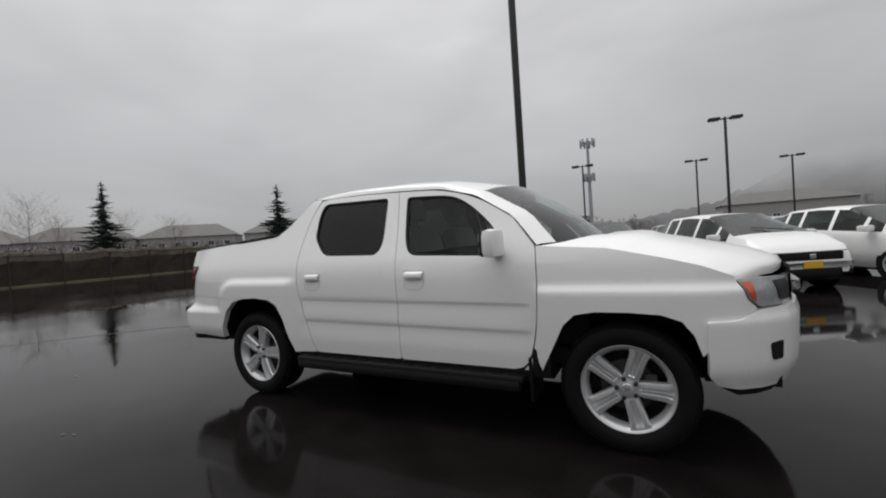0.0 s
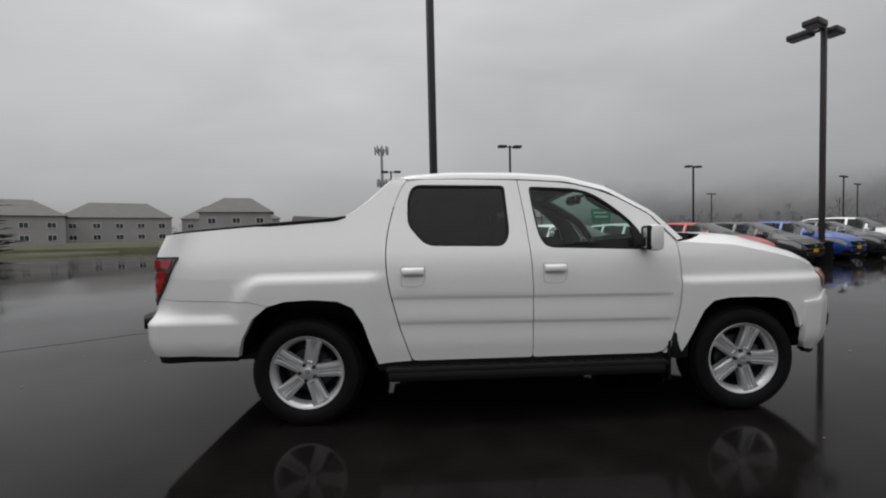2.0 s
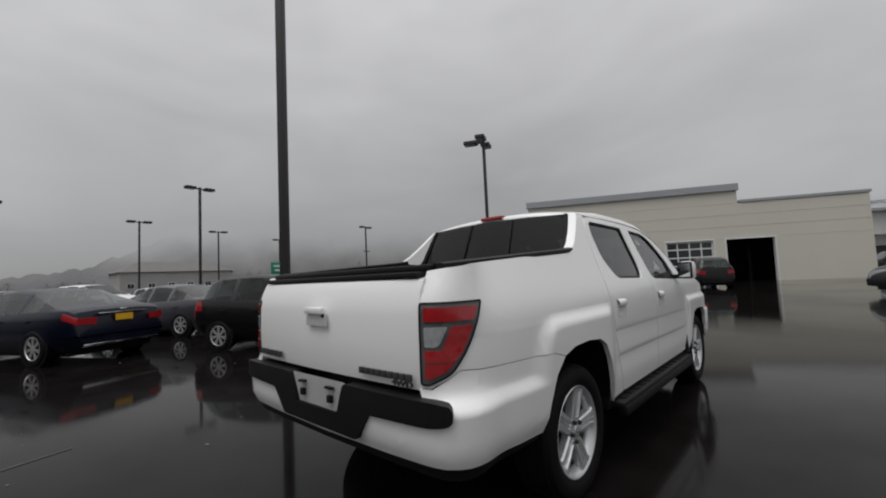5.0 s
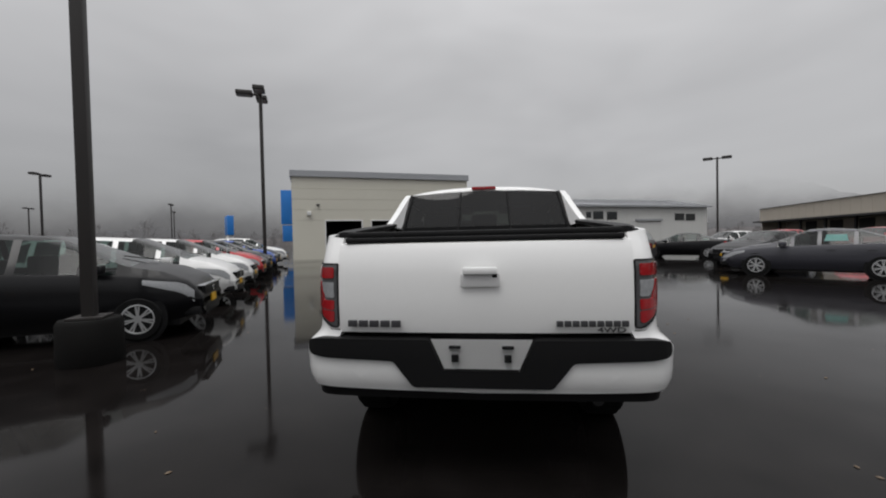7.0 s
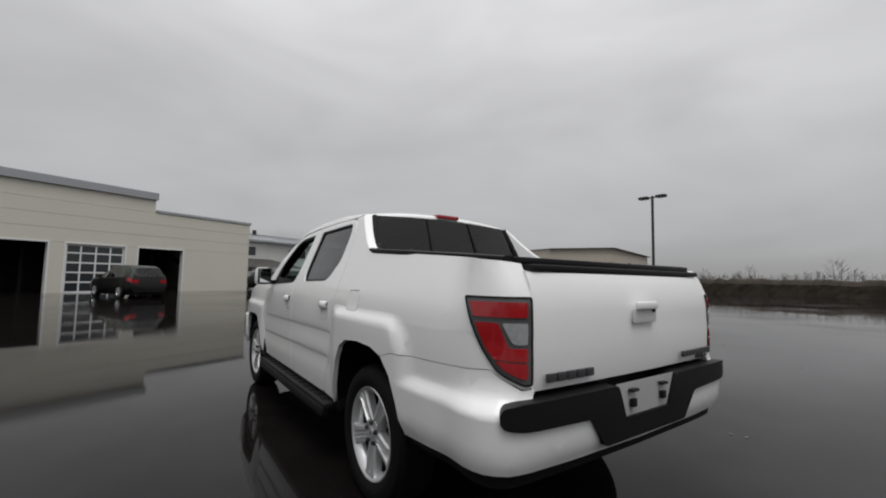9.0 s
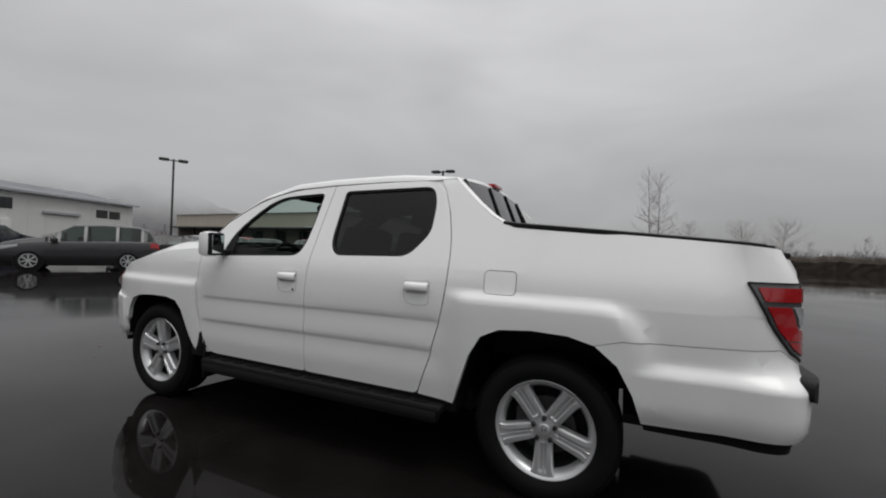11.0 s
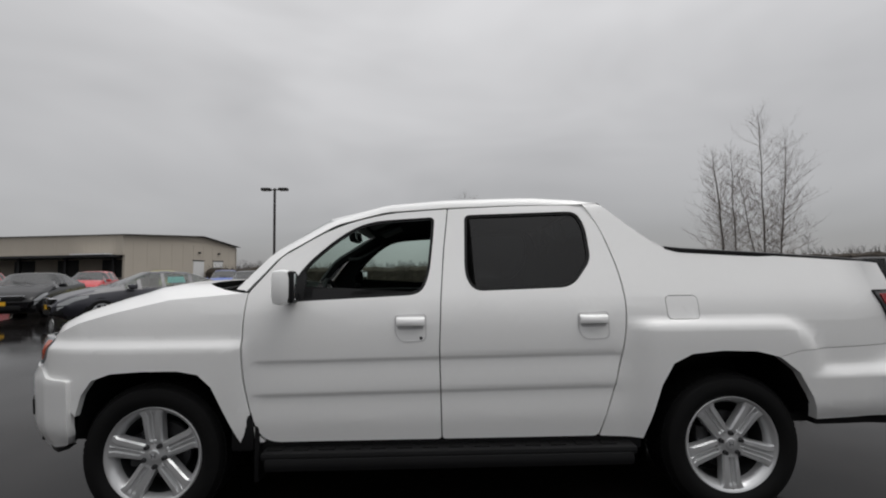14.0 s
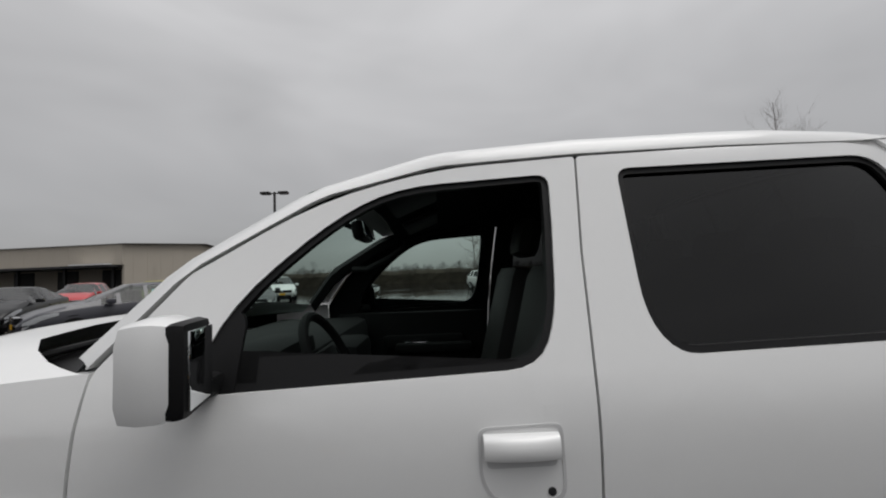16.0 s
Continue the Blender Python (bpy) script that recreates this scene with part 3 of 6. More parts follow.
CREASES = tuple(c + d for c in (0.865, 0.69) for d in (-0.012, -0.004, 0.004, 0.012, 0.02, -0.025, -0.05))


def body(name, outline, holes=(), parent=None, material=None, side=1, **kw):
    bm = skin(outline, holes, side=side, **kw)
    me = bpy.data.meshes.new(name)
    bm.normal_update()
    for f in bm.faces:
        f.smooth = True
    for e in bm.edges:
        if len(e.link_faces) == 2 and e.link_faces[0].normal.dot(e.link_faces[1].normal) < 0.6:
            e.smooth = False
    bm.to_mesh(me)
    bm.free()
    me.materials.append(material or WHITE_PAINT)
    ob = new(name, me)
    ob.parent = parent
    return ob


def strip(points, width, depth, side=1, bm=None):
    """A bevelled bar swept along points (for pillars, rails and seals); width is along y, depth along z."""
    bm = bm or bmesh.new()
    rows_ = []
    for p in points:
        p = Vector(p)
        rows_.append([p + Vector((0, dy * width, dz * depth)) for dy, dz in ((-0.5, -0.5), (-0.5, 0.3), (-0.3, 0.5), (0.3, 0.5), (0.5, 0.3), (0.5, -0.5))])
    vs = grid(bm, rows_, close=True)
    bm.faces.new(vs[0][::-1]), bm.faces.new(vs[-1])
    flip(bm, side)
    return bm


truck = thing("pickup_truck", pose(0, 0, 0), "white crew-cab pickup truck parked on wet asphalt", "truck")
ARCH_F = [(1.945, 0.47), (1.93, 0.60), (1.895, 0.71), (1.84, 0.785), (1.74, 0.82), (1.58, 0.83), (1.40, 0.83), (1.29, 0.81), (1.22, 0.745), (1.165, 0.63), (1.10, 0.50), (1.07, 0.43)]
ARCH_R = [(-1.05, 0.43), (-1.10, 0.58), (-1.145, 0.72), (-1.21, 0.83), (-1.31, 0.878), (-1.48, 0.893), (-1.66, 0.886), (-1.78, 0.855), (-1.885, 0.77), (-1.955, 0.64), (-2.0, 0.515)]
DOOR_F = rounded([(1.062, 1.225, 0.02), (0.905, 1.425, 0.02), (0.62, 1.60, 0.15), (0.33, 1.675, 0.1), (-0.024, 1.70, 0.01), (0.004, 1.45, 0), (0.023, 1.19, 0), (0.034, 0.92, 0), (0.030, 0.66, 0), (0.026, 0.442, 0.02), (0.93, 0.442, 0.06), (1.0, 0.50, 0.1), (1.05, 0.70, 0.1), (1.070, 0.90, 0.1), (1.068, 1.075, 0.05)])
DOOR_R = rounded([(-0.030, 1.70, 0.01), (-0.35, 1.713, 0), (-0.78, 1.722, 0.09), (-0.875, 1.655, 0.08), (-0.925, 1.53, 0.05), (-0.975, 1.33, 0.1), (-0.985, 1.14, 0.1), (-0.965, 0.95, 0.1), (-0.89, 0.66, 0), (-0.815, 0.442, 0.03), (0.020, 0.442, 0.02), (0.024, 0.66, 0), (0.028, 0.92, 0), (0.017, 1.19, 0), (-0.002, 1.45, 0)])
WIN_F = rounded([(0.865, 1.175, 0.02), (0.80, 1.355, 0.12), (0.60, 1.54, 0.12), (0.44, 1.628, 0.12), (0.05, 1.652, 0.035), (0.06, 1.52, 0), (0.082, 1.31, 0.08), (0.13, 1.205, 0.07)])
WIN_R = rounded([(-0.125, 1.662, 0.035), (-0.795, 1.68, 0.06), (-0.835, 1.58, 0.05), (-0.835, 1.385, 0.05), (-0.71, 1.235, 0.07), (-0.165, 1.22, 0.05), (-0.112, 1.30, 0.08)])


def shrink(loop, d):
    c = Vector((sum(p[0] for p in loop) / len(loop), sum(p[1] for p in loop) / len(loop)))
    out = []
    n = len(loop)
    area = sum(loop[i][0] * loop[(i + 1) % n][1] - loop[(i + 1) % n][0] * loop[i][1] for i in range(n))
    for i in range(n):
        a, b = Vector(loop[i - 1]), Vector(loop[(i + 1) % n])
        t = (b - a)
        t = t.normalized() if t.length > 1e-9 else Vector((1, 0))
        nn = Vector((-t.y, t.x)) if area > 0 else Vector((t.y, -t.x))
        out.append(tuple(Vector(loop[i]) + nn * d))
    return out


def wheel(x, y, side):
    m = pose(x, y, 0.375) @ Matrix.Diagonal((1, side, 1, 1))
    w = new("wheel")
    w.parent, w.matrix_local = truck, pose(x, y, 0.375)

    def wp(name, bm, material, parent=w, label="", angle=35):
        bmesh.ops.scale(bm, vec=(1, side, 1), verts=bm.verts)
        return part(name, bm, material, parent, label, angle=angle)

    bm = bmesh.new()
    lathe(bm, [(0.242, 0.055), (0.252, 0.085), (0.282, 0.105), (0.32, 0.108), (0.352, 0.098), (0.368, 0.075), (0.375, 0.04), (0.3755, -0.02), (0.375, -0.09), (0.366, -0.125), (0.34, -0.145), (0.24, -0.13)], 64)
    tyre = wp("tyre", bm, RUBBER)
    bm = bmesh.new()
    for k in range(72):
        a = 2 * math.pi * k / 72
        box(bm, -0.012, 0.012, -0.115, 0.07, 0.371, 0.3775, m=pose(0, 0, 0) @ Matrix.Rotation(a, 4, "Y"))
    wp("tread", bm, RUBBER, tyre)
    bm = bmesh.new()
    lathe(bm, [(0.226, 0.035), (0.232, 0.06), (0.252, 0.072), (0.259, 0.086), (0.253, 0.093), (0.243, 0.089), (0.230, 0.070), (0.218, 0.052), (0.214, 0.03), (0.226, 0.035)], 64)
    wp("rim", bm, ALLOY, label="silver alloy rim")
    # alloy barrel coloured dark: the shade between the spokes is painted in
    bm = bmesh.new()
    lathe(bm, [(0.216, 0.034), (0.210, 0.0), (0.205, -0.11), (0.225, -0.12), (0.23, 0.03)], 48)
    wp("barrel", bm, DARK_METAL)
    turn0 = {(1.55, 1): 1.35, (-1.55, 1): math.pi, (1.55, -1): 0.35, (-1.55, -1): 2.75}[(x, side)]
    for k in range(5):
        bm = bmesh.new()
        a = turn0 + 2 * math.pi * k / 5
        rows_ = []
        # a broad twin-ridged spoke with a sunk channel
        for r, hw, y0, ch in ((0.03, 0.040, 0.068, 0.0), (0.074, 0.043, 0.073, 0.0), (0.082, 0.044, 0.075, 0.008), (0.15, 0.048, 0.079, 0.010), (0.205, 0.052, 0.081, 0.010), (0.216, 0.057, 0.081, 0.005), (0.230, 0.066, 0.081, 0.0), (0.240, 0.078, 0.081, 0.0)):
            rows_.append([(-hw, y0 - 0.05, r), (-hw, y0 - 0.008, r), (-hw + 0.007, y0 + 0.002, r), (-hw * 0.44, y0 + 0.004, r), (-hw * 0.36, y0 + 0.003 - ch, r), (-0.004, y0 + 0.003 - ch, r), (-0.002, y0 + 0.005 - ch * 0.6, r), (0.002, y0 + 0.005 - ch * 0.6, r), (0.004, y0 + 0.003 - ch, r), (hw * 0.36, y0 + 0.003 - ch, r), (hw * 0.44, y0 + 0.004, r), (hw - 0.007, y0 + 0.002, r), (hw, y0 - 0.008, r), (hw, y0 - 0.05, r)])
        vs = grid(bm, rows_)
        bm.faces.new(vs[0]), bm.faces.new(vs[-1][::-1])
        bmesh.ops.transform(bm, matrix=Matrix.Rotation(a, 4, "Y"), verts=bm.verts)
        wp("spoke", bm, ALLOY, angle=25)
        bm = bmesh.new()
        lathe(bm, [(0, 0.092), (0.011, 0.092), (0.0145, 0.074)], 6, Matrix.Rotation(a + 0.628, 4, "Y") @ Matrix.Translation((0, 0, 0.057)))
        wp("lug_nut", bm, DARK_METAL)
    bm = bmesh.new()
    lathe(bm, [(0, 0.083), (0.026, 0.083), (0.030, 0.079), (0.034, 0.078), (0.075, 0.072), (0.078, 0.05)], 30)
    hub = wp("hub", bm, ALLOY)
    bm = boxes((-0.012, -0.007, 0.083, 0.086, -0.014, 0.014), (0.007, 0.012, 0.083, 0.086, -0.014, 0.014), (-0.007, 0.007, 0.083, 0.086, -0.003, 0.003))
    wp("emblem", bm, CHROME, hub)
    bm = bmesh.new()
    lathe(bm, [(0.05, -0.0), (0.15, -0.0), (0.155, -0.01), (0.15, -0.025), (0.05, -0.025)], 40)
    wp("brake_disc", bm, DARK_METAL)
    bm = boxes((0.09, 0.16, -0.05, 0.03, -0.08, 0.08), bevel=0.015)
    wp("brake_caliper", bm, DARK_METAL)
    # black plate added to paint the gaps between the spokes dark
    bm = bmesh.new()
    lathe(bm, [(0.0, -0.06), (0.2, -0.06), (0.205, -0.07)], 32)
    wp("backing_plate", bm, BLACK_PLASTIC)


for x in (1.55, -1.55):
    for side in (1, -1):
        wheel(x, 0.852 * side, side)

for side in (1, -1):
    kw = dict(parent=truck, side=side)
    # doors with frames, glass, seals and handles
    d = body("front_door", DOOR_F, [WIN_F], zs=CREASES, step=0.045, **kw)
    r = body("rear_door", DOOR_R, [WIN_R], zs=CREASES, step=0.045, **kw)
    body("window_seal", shrink(WIN_F, -0.004), [shrink(WIN_F, 0.016)], parent=d, side=side, material=BLACK_PLASTIC, extra=-0.008, depth=0.03)
    body("window_seal", shrink(WIN_R, -0.004), [shrink(WIN_R, 0.016)], parent=r, side=side, material=BLACK_PLASTIC, extra=-0.008, depth=0.03)
    if side == -1:  # the other front window is wound down
        body("window", shrink(WIN_F, 0.010), parent=d, side=side, material=GLASS_CLEAR, extra=-0.018, depth=0)
    body("window", shrink(WIN_R, 0.010), parent=r, side=side, material=GLASS_DARK, extra=-0.018, depth=0)
    for door, loop, hole in ((d, DOOR_F, WIN_F), (r, DOOR_R, WIN_R)):
        body("frame_lining", shrink(loop, 0.006), [shrink(hole, -0.002)], parent=door, side=side, material=INTERIOR, extra=-0.034, depth=0.02)
    # black sail at the mirror corner
    body("mirror_sail", rounded([(0.868, 1.172, 0.01), (0.80, 1.35, 0.02), (0.76, 1.33, 0.03), (0.765, 1.178, 0.01)]), parent=d, side=side, material=BLACK_PLASTIC, extra=-0.006, depth=0.01)
    for door, hx in ((d, 0.185), (r, -0.80)):
        # shade at the handle hollow's rim, painted as a thin grey ring
        body("recess_shade", rounded([(hx + 0.085, 1.10, 0.02), (hx - 0.085, 1.105, 0.02), (hx - 0.085, 0.96, 0.03), (hx + 0.05, 0.955, 0.04), (hx + 0.085, 1.0, 0.03)]), [rounded([(hx + 0.079, 1.095, 0.02), (hx - 0.079, 1.10, 0.02), (hx - 0.079, 0.966, 0.03), (hx + 0.05, 0.961, 0.04), (hx + 0.079, 1.004, 0.03)])], parent=door, side=side, extra=0.0015, depth=0.004, material=mat("handle_shade_paint", (0.60, 0.60, 0.60), 0.4) if "handle_shade_paint" not in bpy.data.materials else bpy.data.materials["handle_shade_paint"])
        bm = bmesh.new()
        rows_ = []
        for k in range(9):
            s = hx + 0.075 - 0.15 * k / 8
            e = 0.030 * math.sin(math.pi * (0.12 + 0.76 * k / 8)) ** 0.5
            rows_.append([hull(s, z, o) for z, o in ((1.046, 0.0), (1.044, e * 0.8), (1.054, e), (1.076, e), (1.086, e * 0.75), (1.088, 0.0))])
        vs = grid(bm, rows_)
        flip(bm, side)
        part("door_handle", bm, WHITE_PAINT, door, angle=60)
        # painted shadow: a grey strip under the handle
        body("handle_shadow", rounded([(hx + 0.07, 1.044, 0.005), (hx - 0.07, 1.046, 0.005), (hx - 0.068, 1.026, 0.012), (hx + 0.068, 1.024, 0.012)]), parent=door, side=side, extra=0.002, depth=0.003, material=bpy.data.materials["handle_shade_paint"])
    if side == 1:
        bm = bmesh.new()
        lathe(bm, [(0, 0.004), (0.008, 0.003), (0.009, -0.004)], 14, Matrix.Translation(hull(0.129, 0.978)))
        part("key_lock", bm, DARK_METAL, d)
    # front fender
    body("front_fender", rounded([(1.068, 1.228, 0), (1.48, 1.195, 0), (1.77, 1.128, 0), (1.95, 1.078, 0), (2.095, 1.018, 0.0), (2.14, 0.895, 0.02), (2.20, 0.845, 0.02), (2.10, 0.80, 0.02)] + [(x, z, 0) for x, z in ARCH_F[1:-1]] + [(1.072, 0.44, 0.01), (0.955, 0.442, 0.01), (1.01, 0.50, 0.08), (1.058, 0.70, 0.1), (1.078, 0.90, 0.1), (1.076, 1.075, 0.05)]), zs=(0.94, 0.95, 0.96, 0.97, 0.98, 0.99), **kw)
    # bed side, with the sweeping rear roof pillar and fuel flap
    fuel = rounded([(-1.205, 1.185, 0.03), (-1.385, 1.185, 0.03), (-1.385, 1.055, 0.03), (-1.205, 1.055, 0.03)])
    tail = rounded([(-2.40, 1.197, 0.01), (-2.712, 1.197, 0.01), (-2.712, 0.856, 0.01), (-2.677, 0.852, 0.02), (-2.575, 0.900, 0.03), (-2.496, 1.0, 0.05)])
    bs = rounded([(-0.83, 1.735, 0), (-0.93, 1.735, 0.06), (-1.10, 1.575, 0.1), (-1.20, 1.49, 0.1), (-1.30, 1.435, 0.1), (-1.8, 1.402, 0), (-2.40, 1.362, 0.02), (-2.626, 1.345, 0.02), (-2.724, 1.335, 0), (-2.724, 0.843, 0.0), (-2.669, 0.840, 0.01), (-2.581, 0.884, 0.01), (-2.538, 0.912, 0.01), (-2.423, 0.903, 0), (-1.9, 0.889, 0)] + [(x, z, 0) for x, z in ARCH_R[::-1][3:]] + [(-0.823, 0.442, 0.01), (-0.898, 0.66, 0), (-0.973, 0.95, 0.1), (-0.993, 1.14, 0.1), (-0.983, 1.33, 0.1), (-0.933, 1.53, 0.05), (-0.883, 1.66, 0.08)])
    b = body("bed_side", bs, [fuel, tail] if side == 1 else [tail], zs=(1.0, 1.02, 1.04, 1.06, 1.08, 1.03, 1.05), step=0.045, **kw)
    body("roof_corner", [(-0.66, 1.745), (-0.66, 1.70), (-0.77, 1.70), (-0.845, 1.66), (-0.89, 1.56), (-0.95, 1.50), (-0.95, 1.71), (-0.93, 1.735)], parent=b, side=side, extra=-0.012, depth=0)
    if side == 1:
        body("fuel_flap", shrink(fuel, 0.004), parent=b, side=side, extra=0.001, depth=0.02)
    # tail light: dark housing, red lenses, clear reversing lens
    tl = body("tail_light", tail, parent=truck, side=side, extra=0.005, depth=0.05, material=LAMP_HOUSING, step=0.03)
    tagged(tl, "red tail light in a smoked grey housing")
    body("lamp_gasket", shrink(tail, -0.003), [shrink(tail, 0.005)], parent=tl, side=side, extra=0.008, depth=0.02, material=BLACK_PLASTIC, step=0.03)
    body("red_lens", rounded([(-2.436, 1.178, 0.01), (-2.688, 1.178, 0.01), (-2.688, 1.118, 0.01), (-2.462, 1.118, 0.01)]), parent=tl, side=side, extra=0.011, depth=0.01, material=RED_LENS, step=0.03)
    body("reverse_lens", rounded([(-2.586, 1.096, 0.01), (-2.688, 1.096, 0.01), (-2.688, 1.012, 0.01), (-2.628, 1.012, 0.02)]), parent=tl, side=side, extra=0.011, depth=0.01, material=CLEAR_LENS, step=0.03)
    body("red_lens", rounded([(-2.470, 1.096, 0.01), (-2.571, 1.096, 0.01), (-2.614, 0.998, 0.01), (-2.688, 0.998, 0.01), (-2.688, 0.945, 0.01), (-2.556, 0.955, 0.01), (-2.519, 0.998, 0.02)]), parent=tl, side=side, extra=0.011, depth=0.01, material=RED_LENS, step=0.03)
    body("red_lens", rounded([(-2.561, 0.949, 0.01), (-2.688, 0.939, 0.01), (-2.688, 0.882, 0.02), (-2.669, 0.878, 0.02), (-2.594, 0.914, 0.02)]), parent=tl, side=side, extra=0.011, depth=0.01, material=RED_LENS, step=0.03)
    # headlight wrapping the corner, orange marker to the rear
    hl = body("headlight", rounded([(2.105, 1.0, 0.01), (2.15, 0.90, 0.01), (2.21, 0.852, 0.02), (2.80, 0.84, 0.03), (2.80, 0.975, 0.03), (2.3, 0.998, 0)]), parent=truck, side=side, extra=0.004, depth=0.03, material=CLEAR_LENS, step=0.04)
    body("marker_lens", rounded([(2.118, 0.987, 0.01), (2.15, 0.915, 0.01), (2.185, 0.878, 0.01), (2.178, 0.985, 0.01)]), parent=hl, side=side, extra=0.009, depth=0.01, material=ORANGE_LENS, step=0.03)
    body("lamp_reflector", rounded([(2.32, 0.98, 0.02), (2.36, 0.87, 0.02), (2.52, 0.865, 0.03), (2.50, 0.975, 0.03)]), parent=hl, side=side, extra=0.008, depth=0.01, material=DARK_METAL, step=0.03)
    # wheel-house liners
    for arch in (ARCH_F, ARCH_R):
        bm = bmesh.new()
        grid(bm, [[(x, (0.96 if arch is ARCH_R else 0.955) * 1.0, z) for x, z in arch], [(x, 0.45, z) for x, z in arch]])
        c = sum(x for x, z in arch) / len(arch)
        bm.faces.new([bm.verts.new((x, 0.45, z)) for x, z in arch])
        flip(bm, side)
        part("wheel_liner", bm, BLACK_PLASTIC, truck)
    # mud flap behind the front wheel, running board with brackets
    bm = bmesh.new()
    box(bm, 0.985, 1.01, 0.70, 0.965, 0.24, 0.60, bevel=0.008)
    box(bm, 1.01, 1.13, 0.9, 0.972, 0.40, 0.60, bevel=0.02)
    flip(bm, side)
    part("mud_flap", bm, BLACK_PLASTIC, truck)
    bm = bmesh.new()
    box(bm, -1.0, 0.96, 0.80, 1.02, 0.365, 0.41, bevel=0.02)
    box(bm, -0.98, 0.94, 0.96, 1.03, 0.315, 0.385, bevel=0.025)
    flip(bm, side)
    rb = part("running_board", bm, BLACK_PLASTIC, truck, "black step board")
    bm = bmesh.new()
    for k in range(14):
        box(bm, -0.9 + k * 0.135, -0.82 + k * 0.135, 0.85, 0.99, 0.409, 0.415)
    flip(bm, side)
    part("step_tread", bm, RUBBER, rb)
    bm = boxes((-1.06, 1.02, 0.70, 0.935, 0.36, 0.455), bevel=0.02)
    flip(bm, side)
    part("sill", bm, BLACK_PLASTIC, truck)
    # door mirror
    bm = bmesh.new()
    toe = pose(0.815, 1.10, 0, 0, 0, 12) @ pose(-0.815, -1.10, 0)
    box(bm, 0.772, 0.875, 0.985, 1.135, 1.172, 1.350, bevel=0.04, m=toe)
    flip(bm, side)
    mi = part("door_mirror", bm, WHITE_PAINT, truck)
    bm = bmesh.new()
    box(bm, 0.757, 0.764, 1.005, 1.118, 1.195, 1.328, bevel=0.003, m=toe)
    flip(bm, side)
    part("mirror_glass", bm, MIRROR, mi)
    bm = bmesh.new()
    box(bm, 0.761, 0.80, 0.992, 1.129, 1.180, 1.343, bevel=0.018, m=toe)
    box(bm, 0.79, 0.86, 0.90, 1.02, 1.178, 1.222, bevel=0.015)
    flip(bm, side)
    part("mirror_stalk", bm, BLACK_PLASTIC, mi)
    # roof rail panel between the door tops and the roof, down the front pillar
    rail = [(1.075, 1.235), (0.91, 1.434), (0.62, 1.609), (0.335, 1.684), (-0.027, 1.708), (-0.4, 1.720), (-0.78, 1.722), (-0.90, 1.730)]
    bm = bmesh.new()
    rows_ = []
    for k in range(43):
        t = 1.075 - (1.075 + 0.93) * k / 42
        z = float(np.interp(-t, [-p[0] for p in rail], [p[1] for p in rail]))
        lift = float(np.interp(t, [-0.93, -0.80, -0.55, 0.0, 0.35, 0.62, 0.9, 1.075], [0.002, 0.034, 0.050, 0.050, 0.045, 0.032, 0.018, 0.008]))
        p = hull(t, z, 0.003)
        q = hull(t, z, -0.03)
        inw = float(np.interp(t, [0.3, 0.62, 0.9, 1.075], [0.05, 0.085, 0.11, 0.10]))
        fwd = float(np.interp(t, [0.3, 0.62, 0.9, 1.075], [0.0, 0.05, 0.085, 0.10]))
        rows_.append([q, p, p + Vector((fwd * 0.15, -inw * 0.2, lift * 0.55)), p + Vector((fwd * 0.5, -inw * 0.55, lift * 0.9)), p + Vector((fwd, -inw, lift))])
    grid(bm, rows_)
    flip(bm, side)
    part("roof_rail", bm, WHITE_PAINT, truck, angle=50)


def roof_edge(t):
    rail = [(1.075, 1.235), (0.91, 1.434), (0.62, 1.609), (0.335, 1.684), (-0.027, 1.708), (-0.4, 1.720), (-0.78, 1.722), (-0.90, 1.730)]
    z = float(np.interp(-t, [-p[0] for p in rail], [p[1] for p in rail]))
    lift = float(np.interp(t, [-0.93, -0.80, -0.55, 0.0, 0.35, 0.62, 0.9, 1.075], [0.002, 0.034, 0.050, 0.050, 0.045, 0.032, 0.018, 0.008]))
    inw = float(np.interp(t, [0.3, 0.62, 0.9, 1.075], [0.05, 0.085, 0.11, 0.10]))
    fwd = float(np.interp(t, [0.3, 0.62, 0.9, 1.075], [0.0, 0.05, 0.085, 0.10]))
    return hull(t, z) + Vector((fwd, -inw, lift))


# roof skin
bm = bmesh.new()
rows_ = []
for k in range(31):
    t = 0.62 - 1.56 * k / 30
    p = roof_edge(t)
    zc = float(np.interp(t, [-0.95, -0.85, -0.5, 0.0, 0.3, 0.62], [1.785, 1.808, 1.828, 1.822, 1.795, 1.705]))
    xc = p.x + 0.10 * smooth01(0.2, 0.62, t)
    rows_.append([(p.x + (xc - p.x) * (1 - f * f), p.y * f, zc - (zc - p.z) * abs(f) ** 2.6) for f in (1, 0.97, 0.93, 0.87, 0.78, 0.6, 0.4, 0.2, 0, -0.2, -0.4, -0.6, -0.78, -0.87, -0.93, -0.97, -1)])
for dx, dz in ((-0.02, -0.012), (-0.028, -0.03), (-0.025, -0.05)):
    rows_.append([(x + dx * (1 - abs(y / rows_[30][0][1]) ** 6), y, z + dz) for x, y, z in rows_[30]])
grid(bm, rows_)
part("roof", bm, WHITE_PAINT, truck, angle=60)
ROOF_FRONT, ROOF_BACK = rows_[0], rows_[-1]
